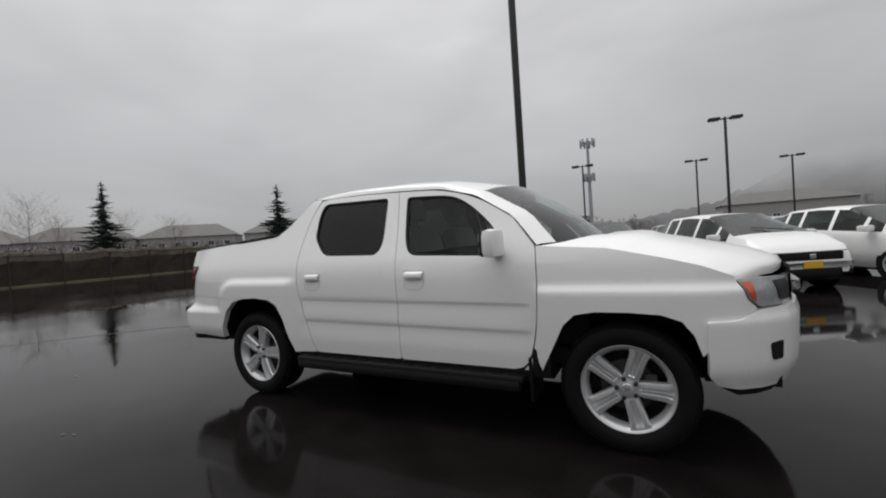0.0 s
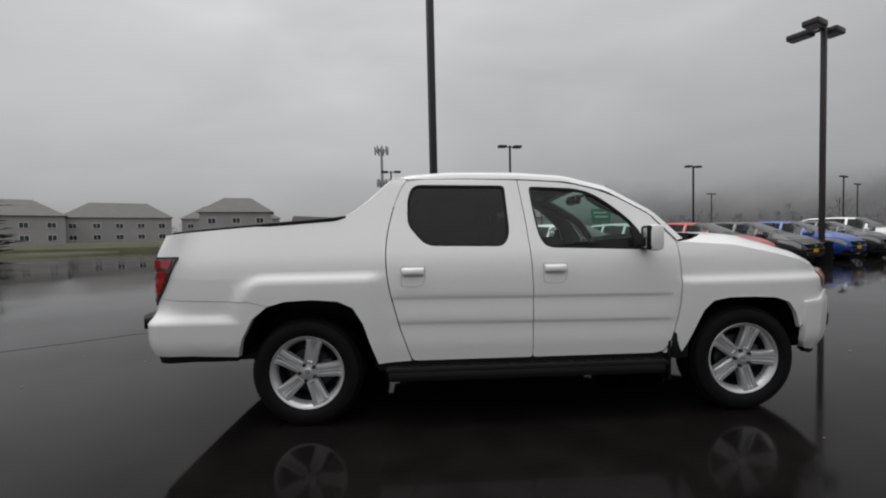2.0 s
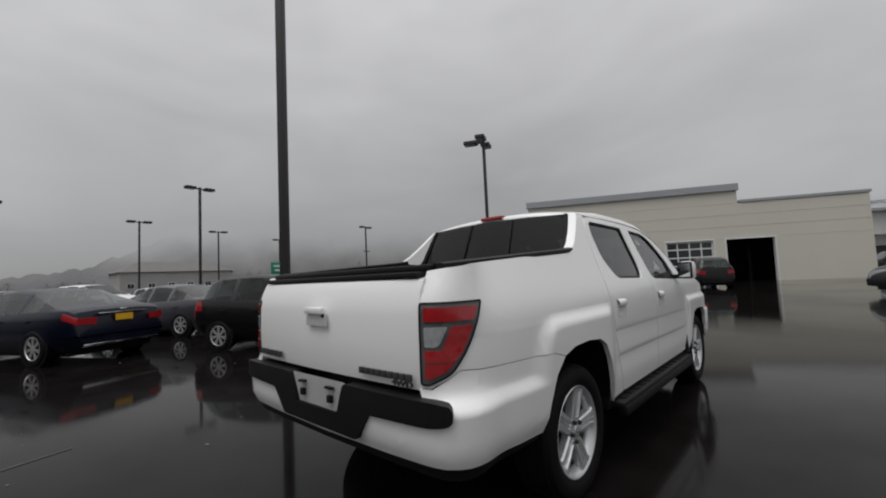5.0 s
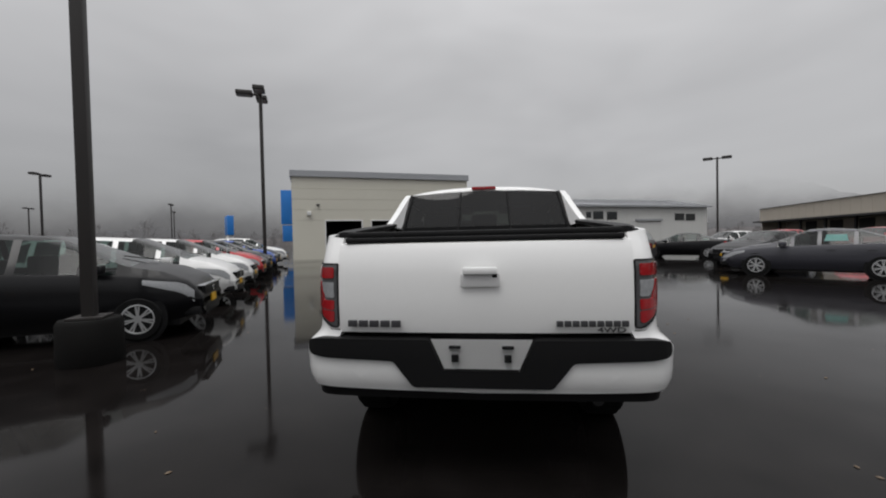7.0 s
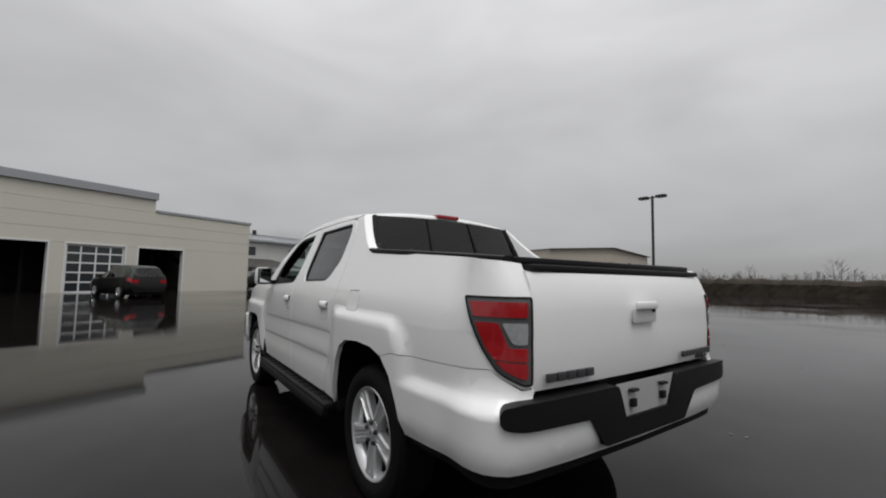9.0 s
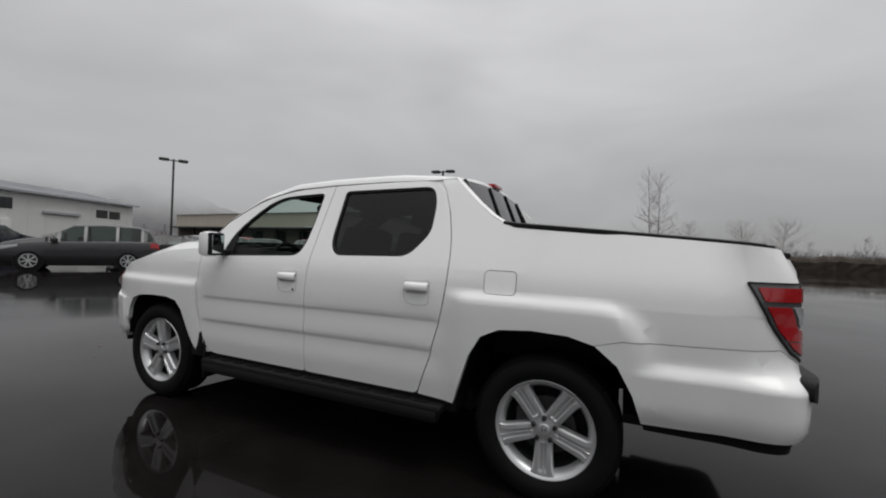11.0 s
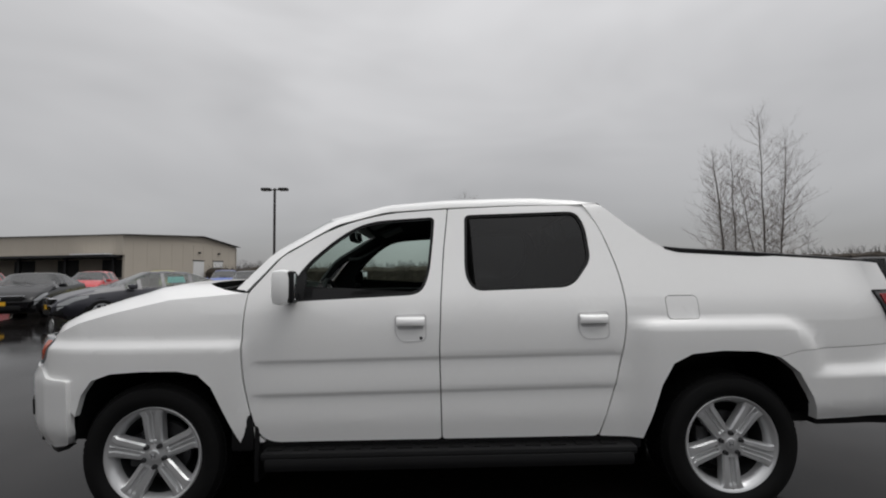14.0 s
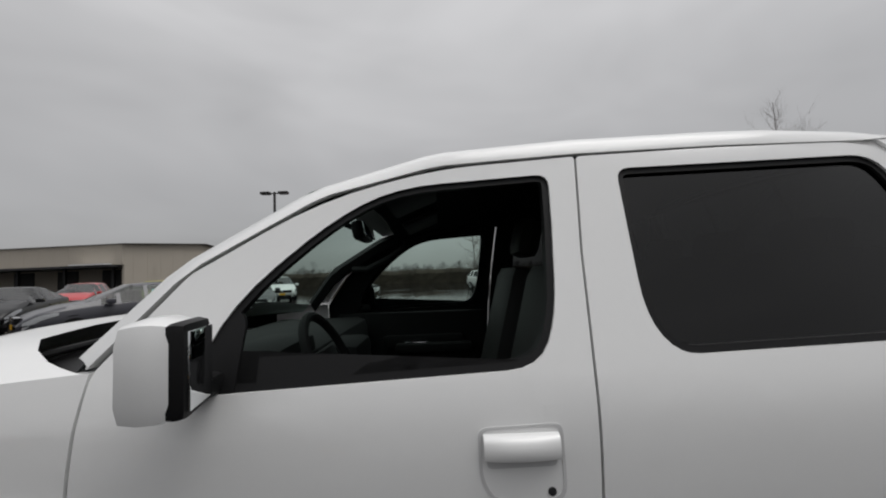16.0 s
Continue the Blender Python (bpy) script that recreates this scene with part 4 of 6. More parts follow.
# windscreen and its black band
bm = bmesh.new()
rows_ = []
low = roof_edge(1.07)
for k in range(9):
    f = k / 8
    row = []
    for x, y, z in ROOF_FRONT:
        g = y / ROOF_FRONT[0][1]
        bx, by, bz = 1.20 + 0.22 * (1 - g * g), low.y * g, 1.215 - 0.02 * g * g
        row.append(Vector((x, y, z)).lerp(Vector((bx, by, bz)), f) + Vector((0.02, 0, 0.03)) * math.sin(math.pi * f))
    rows_.append(row)
grid(bm, rows_)
part("windscreen", bm, GLASS_CLEAR, truck, angle=60)
bm = bmesh.new()
grid(bm, [[p + Vector((0, 0, 0.004)) for p in rows_[-1]], [p + Vector((0.17, 0, -0.012)) for p in rows_[-1]], [p + Vector((0.17, 0, -0.08)) for p in rows_[-1]]])
part("cowl", bm, BLACK_PLASTIC, truck)
for y0 in (0.45, -0.2):
    bm = bmesh.new()
    rod(bm, (1.45, y0 + 0.3, 1.215), (1.40, y0 - 0.35, 1.25), 0.012, 0.008)
    part("wiper", bm, BLACK_PLASTIC, truck)
# bonnet
bm = bmesh.new()
rows_ = []
for k in range(25):
    t = 1.085 + 1.0 * k / 24
    z = float(np.interp(t, [1.068, 1.48, 1.77, 1.95, 2.09], [1.228, 1.195, 1.128, 1.078, 1.018]))
    p = hull(t, z)
    crown = float(np.interp(t, [1.07, 1.3, 1.7, 2.09], [0.055, 0.075, 0.075, 0.04]))
    nose = 0.36 * smooth01(1.5, 2.085, t)
    back = 0.40 * smooth01(2.06, 1.085, t)
    row = []
    for f in (1, 0.985, 0.96, 0.92, 0.85, 0.75, 0.6, 0.45, 0.3, 0.15, 0, -0.15, -0.3, -0.45, -0.6, -0.75, -0.85, -0.92, -0.96, -0.985, -1):
        g = 1 - abs(f) ** 2
        ridge = 0.012 * (smooth01(0.62, 0.72, abs(f)) - smooth01(0.80, 0.95, abs(f)))
        row.append((p.x + nose * g + back * (1 - abs(f) ** 5), p.y * f, p.z + crown * (1 - abs(f) ** 3.2) + ridge))
    rows_.append(row)
rows_ += [[(x + 0.012, y * 0.998, z - 0.02) for x, y, z in rows_[24]], [(x + 0.008, y * 0.996, z - 0.06) for x, y, z in rows_[24]]]
grid(bm, rows_)
part("bonnet", bm, WHITE_PAINT, truck, angle=60)
# grille, bumpers
bm = bmesh.new()
grid(bm, [[(2.40 + 0.05 * (1 - (f / 5) ** 2), 0.11 * f, z) for f in range(-5, 6)] for z in (0.80, 0.86, 0.95, 1.0, 1.03)])
part("grille", bm, BLACK_PLASTIC, truck, "black grille")
bm = bmesh.new()
grid(bm, [[(2.43 + 0.05 * (1 - (f / 5) ** 2) + o, 0.11 * f, z) for f in range(-5, 6)] for z, o in ((0.955, -0.03), (0.95, 0.01), (0.90, 0.01), (0.895, -0.03))])
part("grille_bar", bm, CHROME, truck)
for side in (1, -1):
    fb = body("front_bumper", rounded([(1.952, 0.785, 0.01), (2.08, 0.79, 0.03), (2.21, 0.842, 0.03), (2.4, 0.838, 0.0), (PS[-1], 0.84, 0), (PS[-1], 0.42, 0), (2.1, 0.42, 0.03), (1.99, 0.44, 0.03), (1.95, 0.50, 0.0)]), parent=truck, side=side, extra=0.005, depth=0.04, place=lambda s, z, e: hull(s, z, e + 0.016 * smooth01(0.84, 0.77, z) - 0.03 * smooth01(0.52, 0.42, z)) + Vector((0.025 * smooth01(2.1, 2.45, s), 0, 0)), zs=(0.76, 0.78, 0.80, 0.82))
    for f0, f1 in ((2.235, 2.33), (2.375, 2.46)):
        body("fog_light", rounded([(f0, 0.665, 0.015), (f1, 0.672, 0.015), (f1, 0.575, 0.015), (f0 + 0.012, 0.575, 0.02)]), parent=fb, side=side, extra=0.036, depth=0.02, material=BLACK_PLASTIC, step=0.03)
    body("fog_lens", rounded([(2.385, 0.66, 0.02), (2.45, 0.66, 0.02), (2.45, 0.587, 0.02), (2.39, 0.587, 0.02)]), parent=fb, side=side, extra=0.039, depth=0.01, material=DARK_METAL, step=0.03)
    body("lower_lip", rounded([(2.02, 0.425, 0.01), (PS[-1], 0.425, 0), (PS[-1], 0.36, 0), (2.1, 0.385, 0.02)]), parent=fb, side=side, extra=-0.02, depth=0.05, material=BLACK_PLASTIC)
    # rear bumper: white wrap, black step pad on top, black underside
    swell = lambda s: Vector((-0.01 * smooth01(-2.62, -3.0, s), 0.06 * smooth01(-2.28, -2.60, s) * smooth01(-2.97, -2.72, s), 0))
    bulge = lambda s, z, e: hull(s, z, e - 0.025 * smooth01(0.60, 0.50, z)) + swell(s) * smooth01(0.86, 0.74, z)
    rbump = body("rear_bumper", [(-1.998, 0.512), (-1.957, 0.64), (-1.887, 0.77), (-1.785, 0.853), (-1.9, 0.885), (-2.423, 0.899), (-2.538, 0.908), (-2.583, 0.879), (-2.669, 0.835), (-2.736, 0.835), (-2.756, 0.70), (-3.031, 0.69), (-3.131, 0.553), (PS[0], 0.553), (PS[0], 0.508), (-2.936, 0.518), (-2.626, 0.53), (-2.2, 0.518)], parent=truck, side=side, depth=0.05, place=bulge, zs=(0.72, 0.735, 0.75, 0.765, 0.78, 0.79, 0.80, 0.81, 0.52, 0.54))
    body("step_pad", rounded([(-2.621, 0.79, 0.03), (-2.694, 0.803, 0.02), (-3.214, 0.80, 0.02), (-3.284, 0.638, 0.0), (PS[0], 0.638, 0.0), (PS[0], 0.548, 0), (-3.126, 0.548, 0.02), (-3.021, 0.685, 0.02), (-2.694, 0.700, 0.03), (-2.621, 0.715, 0.03)]), parent=rbump, side=side, extra=0.018, depth=0.10, material=BLACK_PLASTIC, place=lambda s, z, e: hull(s, min(z, 0.73), e) + Vector((0, 0, max(0.0, z - 0.73))) + swell(s))
    body("under_trim", rounded([(-2.0, 0.52, 0.01), (-2.2, 0.525, 0), (-2.626, 0.537, 0), (-2.936, 0.525, 0), (PS[0], 0.515, 0), (PS[0], 0.46, 0), (-2.457, 0.47, 0.03), (-2.01, 0.475, 0.01)]), parent=rbump, side=side, extra=-0.022, depth=0.05, material=BLACK_PLASTIC, place=bulge)
# plate panel in the bumper
bm = bmesh.new()
grid(bm, [[(-2.668, 0.262, 0.80), (-2.668, -0.262, 0.80)], [(-2.665, 0.19, 0.635), (-2.665, -0.19, 0.635)]])
bmesh.ops.solidify(bm, geom=bm.faces[:], thickness=0.02)
pl = part("plate_panel", bm, WHITE_PAINT, truck, smooth=False)
for y in (0.135, -0.135):
    part("plate_mount", boxes((-2.688, -2.668, y - 0.018, y + 0.018, 0.685, 0.722), bevel=0.004), BLACK_PLASTIC, pl)
    part("plate_lamp", boxes((-2.692, -2.668, y - 0.03, y + 0.03, 0.755, 0.768), bevel=0.003), BLACK_PLASTIC, pl)
part("plate_slot", boxes((-2.683, -2.668, -0.19, 0.19, 0.641, 0.646)), BLACK_PLASTIC, pl, smooth=False)
# tailgate
bm = bmesh.new()
rows_ = []
for k in range(21):
    y = -0.766 + 1.532 * k / 20
    bow = 0.018 * (1 - (y / 0.766) ** 2)
    rows_.append([(-2.590, y, 0.822), (-2.620 - bow, y, 0.826), (-2.628 - bow, y, 0.86), (-2.632 - bow, y, 1.0), (-2.628 - bow, y, 1.14), (-2.610 - bow, y, 1.25), (-2.586 - bow, y, 1.30), (-2.510, y, 1.318)])
vs = grid(bm, rows_)
bm.faces.new(vs[0]), bm.faces.new(vs[-1][::-1])
tg = part("tailgate", bm, WHITE_PAINT, truck, angle=50)
bm = boxes((-2.692, -2.662, -0.088, 0.088, 1.135, 1.172), bevel=0.012)
part("gate_handle", bm, WHITE_PAINT, tg)
# no hollow here: a grey sheet paints the shade under the gate handle
part("recess_shade", boxes((-2.670, -2.662, -0.10, 0.10, 1.07, 1.136), bevel=0.003), bpy.data.materials["handle_shade_paint"], tg)
part("key_lock", boxes((-2.675, -2.662, -0.088, -0.062, 1.118, 1.138), bevel=0.004), BLACK_PLASTIC, tg)
# brand lettering as plain bars
for y0, y1, z0, z1 in ((0.71, 0.41, 0.86, 0.895), (-0.38, -0.74, 0.865, 0.895)):
    n = 5 if y0 > 0 else 9
    wdt = (y0 - y1) / n
    for k in range(n):
        y = y0 - k * wdt
        bow = 0.018 * (1 - (y / 0.752) ** 2)
        part("badge_bar", boxes((-2.656 - bow, -2.642 - bow, y - wdt * 0.82, y, z0, z1), bevel=0.003), GREY_LETTER, tg)
txt = bpy.data.curves.new("badge_text", "FONT")
txt.body, txt.size, txt.extrude, txt.align_x = "4WD", 0.036, 0.004, "CENTER"
tmp = new("badge", txt)
me = bpy.data.meshes.new_from_object(tmp)
bpy.data.objects.remove(tmp)
me.materials.clear()
me.materials.append(GREY_LETTER)
badge = new("badge", me)
badge.parent, badge.matrix_local = tg, pose(-2.637, -0.655, 0.833, 90, 0, -90) @ Matrix.Diagonal((1.7, 1, 1, 1))
# bed: black rail caps, inner box
for side in (1, -1):
    pts = [(-1.27, 0.80, 1.448), (-1.36, 0.81, 1.437), (-1.8, 0.818, 1.407), (-2.30, 0.812, 1.371), (-2.42, 0.79, 1.362), (-2.49, 0.755, 1.356)]
    part("bed_rail", strip([(x, y * side, z) for x, y, z in pts], 0.10, 0.03, 1), BLACK_PLASTIC, truck)
bm = bmesh.new()
box(bm, -2.60, -2.42, -0.735, 0.735, 1.306, 1.334, bevel=0.01)
box(bm, -2.54, -2.42, -0.745, 0.745, 1.336, 1.366, bevel=0.01)
part("gate_cap", bm, BLACK_PLASTIC, truck)
bm = boxes((-2.46, -1.12, 0.70, 0.74, 0.85, 1.34), (-2.46, -1.12, -0.74, -0.70, 0.85, 1.34), (-2.46, -1.1, -0.72, 0.72, 0.80, 0.85), (-1.14, -1.1, -0.74, 0.74, 0.85, 1.38), (-2.50, -2.46, -0.72, 0.72, 0.85, 1.30))
part("bed_liner", bm, BLACK_PLASTIC, truck, smooth=False)
# back of the cab: window with frame, in the recess between the sweeping pillars
bm = bmesh.new()
rows_ = []
for f in (-1, -0.5, 0, 0.5, 1):
    rows_.append([(-0.955 - 0.02 * (1 - f * f), 0.66 * f, 1.735 + 0.02 * (1 - f * f)), (-1.10 - 0.02 * (1 - f * f), 0.735 * f, 1.40)])
grid(bm, rows_)
part("rear_window", bm, GLASS_DARK, truck)
bm = bmesh.new()
strip([(-0.95, -0.66, 1.715), (-0.965, -0.35, 1.735), (-0.97, 0, 1.74), (-0.965, 0.35, 1.735), (-0.95, 0.66, 1.715)], 0.03, 0.035, 1, bm)
strip([(-1.11, -0.76, 1.40), (-1.13, 0, 1.40), (-1.11, 0.76, 1.40)], 0.05, 0.06, 1, bm)
for s in (1, -1):
    rod(bm, (-0.955, 0.665 * s, 1.73), (-1.11, 0.74 * s, 1.39), 0.018, 0.022, 8)
    rod(bm, (-0.98, 0.21 * s, 1.745), (-1.125, 0.23 * s, 1.40), 0.009, 0.009, 6)
part("rear_window_frame", bm, BLACK_PLASTIC, truck)
for side in (1, -1):
    # inner faces of the rear pillars
    bm = bmesh.new()
    top_ = [(-0.93, 1.735), (-1.02, 1.65), (-1.10, 1.575), (-1.20, 1.495), (-1.30, 1.437)]
    rows_ = []
    for x, z in top_:
        p = hull(x, z)
        f = (x + 0.93) / -0.37
        rows_.append([p, p + Vector((-0.008, -0.02, 0.006)), p + Vector((-0.01, -0.055, 0.004)), Vector((-0.965 - 0.17 * f, 0.69 + 0.05 * f, z - 0.015))])
    grid(bm, rows_)
    flip(bm, side)
    part("rear_pillar", bm, WHITE_PAINT, truck, angle=50)
    bm = bmesh.new()
    rows_ = [[Vector((-0.965 - 0.17 * f, 0.69 + 0.05 * f, z - 0.016)), Vector((-0.965 - 0.17 * f + 0.02, 0.69 + 0.05 * f, 1.38))] for (x, z) in top_ for f in [(x + 0.93) / -0.37]]
    grid(bm, rows_)
    flip(bm, side)
    part("pillar_lining", bm, BLACK_PLASTIC, truck)
bm = bmesh.new()
box(bm, -0.985, -0.90, -0.11, 0.11, 1.768, 1.798, bevel=0.01)
part("brake_lamp", bm, RED_LENS, truck, "red high brake lamp")
# underbody, axles and exhaust
bm = boxes((-1.9, 2.2, -0.45, 0.45, 0.32, 0.62), (-1.1, 1.1, -0.78, 0.78, 0.34, 0.46), (-2.5, -2.0, -0.8, 0.8, 0.46, 0.8), (-2.56, -1.92, -0.84, 0.84, 0.455, 0.50), (1.95, 2.3, -0.75, 0.75, 0.40, 0.8))
part("underbody", bm, BLACK_PLASTIC, truck, smooth=False)
for x in (1.55, -1.55):
    bm = bmesh.new()
    rod(bm, (x, -0.75, 0.375), (x, 0.75, 0.375), 0.045, n=10)
    part("axle", bm, DARK_METAL, truck)
bm = bmesh.new()
rod(bm, (-1.9, -0.62, 0.43), (-2.50, -0.62, 0.43), 0.03, n=12)
part("exhaust_pipe", bm, DARK_METAL, truck)
# cabin: floor, dashboard, wheel, seats, door linings, headliner
cabin = [(boxes((-1.05, 1.2, -0.80, 0.80, 0.46, 0.56)), "cabin_floor"), (boxes((0.78, 1.35, -0.78, 0.78, 0.56, 1.16), bevel=0.06), "dashboard"), (boxes((-0.2, 0.85, -0.14, 0.14, 0.56, 0.86), bevel=0.04), "console"), (boxes((-1.08, -1.02, -0.78, 0.78, 0.56, 1.38)), "rear_lining")]
for bm, n in cabin:
    part(n, bm, INTERIOR, truck)
for s in (1, -1):
    bm = bmesh.new()
    box(bm, 0.05, 0.98, 0.82, 0.86, 0.56, 1.17, bevel=0.01)
    box(bm, -0.85, 0.0, 0.82, 0.86, 0.56, 1.21, bevel=0.01)
    box(bm, 0.2, 0.7, 0.78, 0.83, 0.95, 1.03, bevel=0.02)
    flip(bm, s)
    part("door_lining", bm, INTERIOR, truck)
bm = bmesh.new()
rows_ = []
for k in range(12):
    t = 0.55 - 1.45 * k / 11
    p = roof_edge(t)
    zc = float(np.interp(t, [-0.95, -0.5, 0.0, 0.3, 0.62], [1.75, 1.775, 1.765, 1.735, 1.66]))
    rows_.append([(p.x, p.y * f * 0.97, zc - (zc - p.z + 0.05) * abs(f) ** 2.6) for f in (1, 0.8, 0.4, 0, -0.4, -0.8, -1)])
grid(bm, rows_)
part("headliner", bm, INTERIOR, truck)
for s in (1, -1):
    # dark trim along the inside of the windscreen pillar and roof side
    bm = bmesh.new()
    rows_ = []
    for k in range(30):
        t = 1.06 - 1.94 * k / 29
        p = roof_edge(t)
        rows_.append([p + Vector((-0.02, 0.035, -0.075)), p + Vector((-0.035, -0.03, -0.06)), p + Vector((-0.02, -0.05, -0.02)), p + Vector((0.0, -0.012, -0.008))])
    grid(bm, rows_)
    flip(bm, s)
    part("pillar_trim", bm, INTERIOR, truck)
    # grab handle on the passenger's pillar, sun visor, armrest with switches
    if s == -1:
        bm = bmesh.new()
        pts = [roof_edge(t) + Vector((-0.06 - o, -0.04, -0.05 - o)) for t, o in ((0.84, 0.0), (0.79, 0.035), (0.68, 0.045), (0.59, 0.035), (0.54, 0.0))]
        for a_, b_ in zip(pts, pts[1:]):
            rod(bm, a_, b_, 0.02, n=8)
        flip(bm, s)
        part("grab_handle", bm, INTERIOR, truck)
    bm = bmesh.new()
    box(bm, -0.09, 0.09, -0.2, 0.2, -0.012, 0.012, bevel=0.01, m=pose(0.42, 0.36, 1.675, 0, 22))
    flip(bm, s)
    part("sun_visor", bm, SEAT_CLOTH, truck)
    bm = bmesh.new()
    box(bm, 0.15, 0.62, 0.72, 0.83, 0.93, 0.985, bevel=0.02)
    flip(bm, s)
    ar = part("armrest", bm, INTERIOR, truck)
    bm = bmesh.new()
    box(bm, 0.42, 0.56, 0.745, 0.80, 0.985, 0.993, bevel=0.003)
    flip(bm, s)
    part("switch_panel", bm, CHROME, ar)
part("instrument_hood", boxes((0.80, 1.0, 0.22, 0.58, 1.08, 1.21), bevel=0.05), INTERIOR, truck)
part("centre_stack", boxes((0.66, 0.86, -0.16, 0.16, 0.80, 1.14), bevel=0.04), INTERIOR, truck)
for x, y in ((0.30, 0.40), (0.30, -0.40)):
    seat = new("seat")
    seat.parent, seat.location = truck, (x, y, 0.56)
    part("cushion", boxes((-0.25, 0.28, -0.26, 0.26, 0.1, 0.30), bevel=0.06), SEAT_CLOTH, seat)
    bm = bmesh.new()
    box(bm, -0.08, 0.08, -0.25, 0.25, 0, 0.64, bevel=0.06, m=pose(-0.24, 0, 0.24, 0, -14))
    part("backrest", bm, SEAT_CLOTH, seat)
    bm = bmesh.new()
    box(bm, -0.06, 0.06, -0.14, 0.14, 0.70, 0.90, bevel=0.05, m=pose(-0.24, 0, 0.24, 0, -14))
    part("headrest", bm, SEAT_CLOTH, seat)
seat = new("rear_bench")
seat.parent, seat.location = truck, (-0.56, 0, 0.56)
part("cushion", boxes((-0.2, 0.3, -0.70, 0.70, 0.1, 0.32), bevel=0.06), SEAT_CLOTH, seat)
bm = bmesh.new()
box(bm, -0.07, 0.07, -0.70, 0.70, 0, 0.62, bevel=0.06, m=pose(-0.2, 0, 0.28, 0, -12))
part("backrest", bm, SEAT_CLOTH, seat)
for y in (0.45, -0.45, 0):
    bm = bmesh.new()
    box(bm, -0.05, 0.05, -0.12, 0.12, 0.60, 0.72, bevel=0.04, m=pose(-0.2, y, 0.28, 0, -12))
    part("headrest", bm, SEAT_CLOTH, seat)
sw = new("steering_wheel")
sw.parent, sw.matrix_local = truck, pose(0.70, 0.40, 1.11, 0, -65, 0)
bm = bmesh.new()
rows_ = []
for k in range(36):
    a = 2 * math.pi * k / 36
    rows_.append([(math.cos(a) * (0.185 + 0.016 * math.cos(b)), math.sin(a) * (0.185 + 0.016 * math.cos(b)), 0.016 * math.sin(b)) for b in (2 * math.pi * j / 8 for j in range(8))])
grid(bm, rows_ + rows_[:1], close=True)
part("rim", bm, INTERIOR, sw)
bm = boxes((-0.07, 0.07, -0.06, 0.06, -0.03, 0.02), bevel=0.02)
box(bm, -0.012, 0.012, -0.18, 0.18, -0.02, 0.0)
box(bm, -0.18, 0.0, -0.012, 0.012, -0.02, 0.0)
part("spokes", bm, INTERIOR, sw)
part("boss_emblem", boxes((-0.02, 0.02, -0.025, 0.025, 0.02, 0.024), bevel=0.002), CHROME, sw)
rm = new("rear_view_mirror")
rm.parent, rm.matrix_local = truck, pose(0.66, 0.0, 1.60, 0, 10, 0)
part("housing", boxes((-0.02, 0.03, -0.13, 0.13, -0.04, 0.04), bevel=0.02), BLACK_PLASTIC, rm)
part("mirror_glass", boxes((-0.026, -0.021, -0.12, 0.12, -0.032, 0.032), bevel=0.002), MIRROR, rm)
bm = bmesh.new()
rod(bm, (0.03, 0, 0.02), (0.10, 0, 0.07), 0.012)
part("stalk", bm, BLACK_PLASTIC, rm)


# ---- parked cars ----
KINDS = {
    # length, width, wheelbase, wheel radius, top line (x, z), belt line (x, z), cowl, roof front, roof back, rear glass foot, pillars
    "hatchback": (4.06, 1.70, 2.53, 0.31, [(-2.03, 0.75), (-2.0, 1.0), (-1.93, 1.12), (-1.72, 1.42), (-1.45, 1.5), (-0.6, 1.525), (0.15, 1.48), (1.15, 1.06), (1.5, 0.99), (1.85, 0.84), (2.0, 0.68), (2.03, 0.6)], [(-2, 1.06), (-1.5, 1.05), (1.0, 0.93), (2, 0.8)], 1.15, 0.15, -1.72, -1.95, (-0.12, -0.95, -1.42, 0.62)),
    "sedan": (4.7, 1.82, 2.72, 0.33, [(-2.35, 0.7), (-2.33, 0.95), (-2.1, 1.04), (-1.75, 1.07), (-0.85, 1.38), (-0.3, 1.43), (0.15, 1.40), (1.0, 1.02), (1.5, 0.95), (2.0, 0.82), (2.28, 0.66), (2.35, 0.55)], [(-2.3, 1.0), (-1.5, 1.0), (1.0, 0.90), (2.3, 0.75)], 1.02, 0.15, -0.85, -1.75, (-0.1, -0.85, 0.5)),
    "suv": (4.6, 1.85, 2.66, 0.35, [(-2.3, 0.8), (-2.28, 1.05), (-2.2, 1.15), (-1.95, 1.55), (-1.6, 1.66), (-0.6, 1.69), (0.2, 1.64), (1.0, 1.16), (1.5, 1.09), (2.0, 0.96), (2.25, 0.75), (2.3, 0.6)], [(-2.3, 1.1), (-1.5, 1.08), (1.0, 1.0), (2.3, 0.85)], 1.02, 0.2, -1.95, -2.22, (-0.1, -1.0, -1.75, 0.6)),
}
PAINTS = {
    "black": (0.004, 0.004, 0.005), "white": (0.78, 0.78, 0.77), "red": (0.45, 0.02, 0.025), "blue": (0.02, 0.08, 0.38), "navy": (0.003, 0.0045, 0.014),
    "grey": (0.04, 0.04, 0.05), "charcoal": (0.028, 0.028, 0.031), "silver": (0.42, 0.43, 0.44), "yellow": (0.62, 0.55, 0.04)}
PAINTS = {k: mat(k + "_car_paint", c, 0.3, coat=0.15 if k in ("black", "navy") else 0.5, spec=0.3 if k in ("black", "navy") else 0.5, vary=0.04, vscale=3) for k, c in PAINTS.items()}


def lerp(table, x):
    return float(np.interp(x, [p[0] for p in table], [p[1] for p in table]))


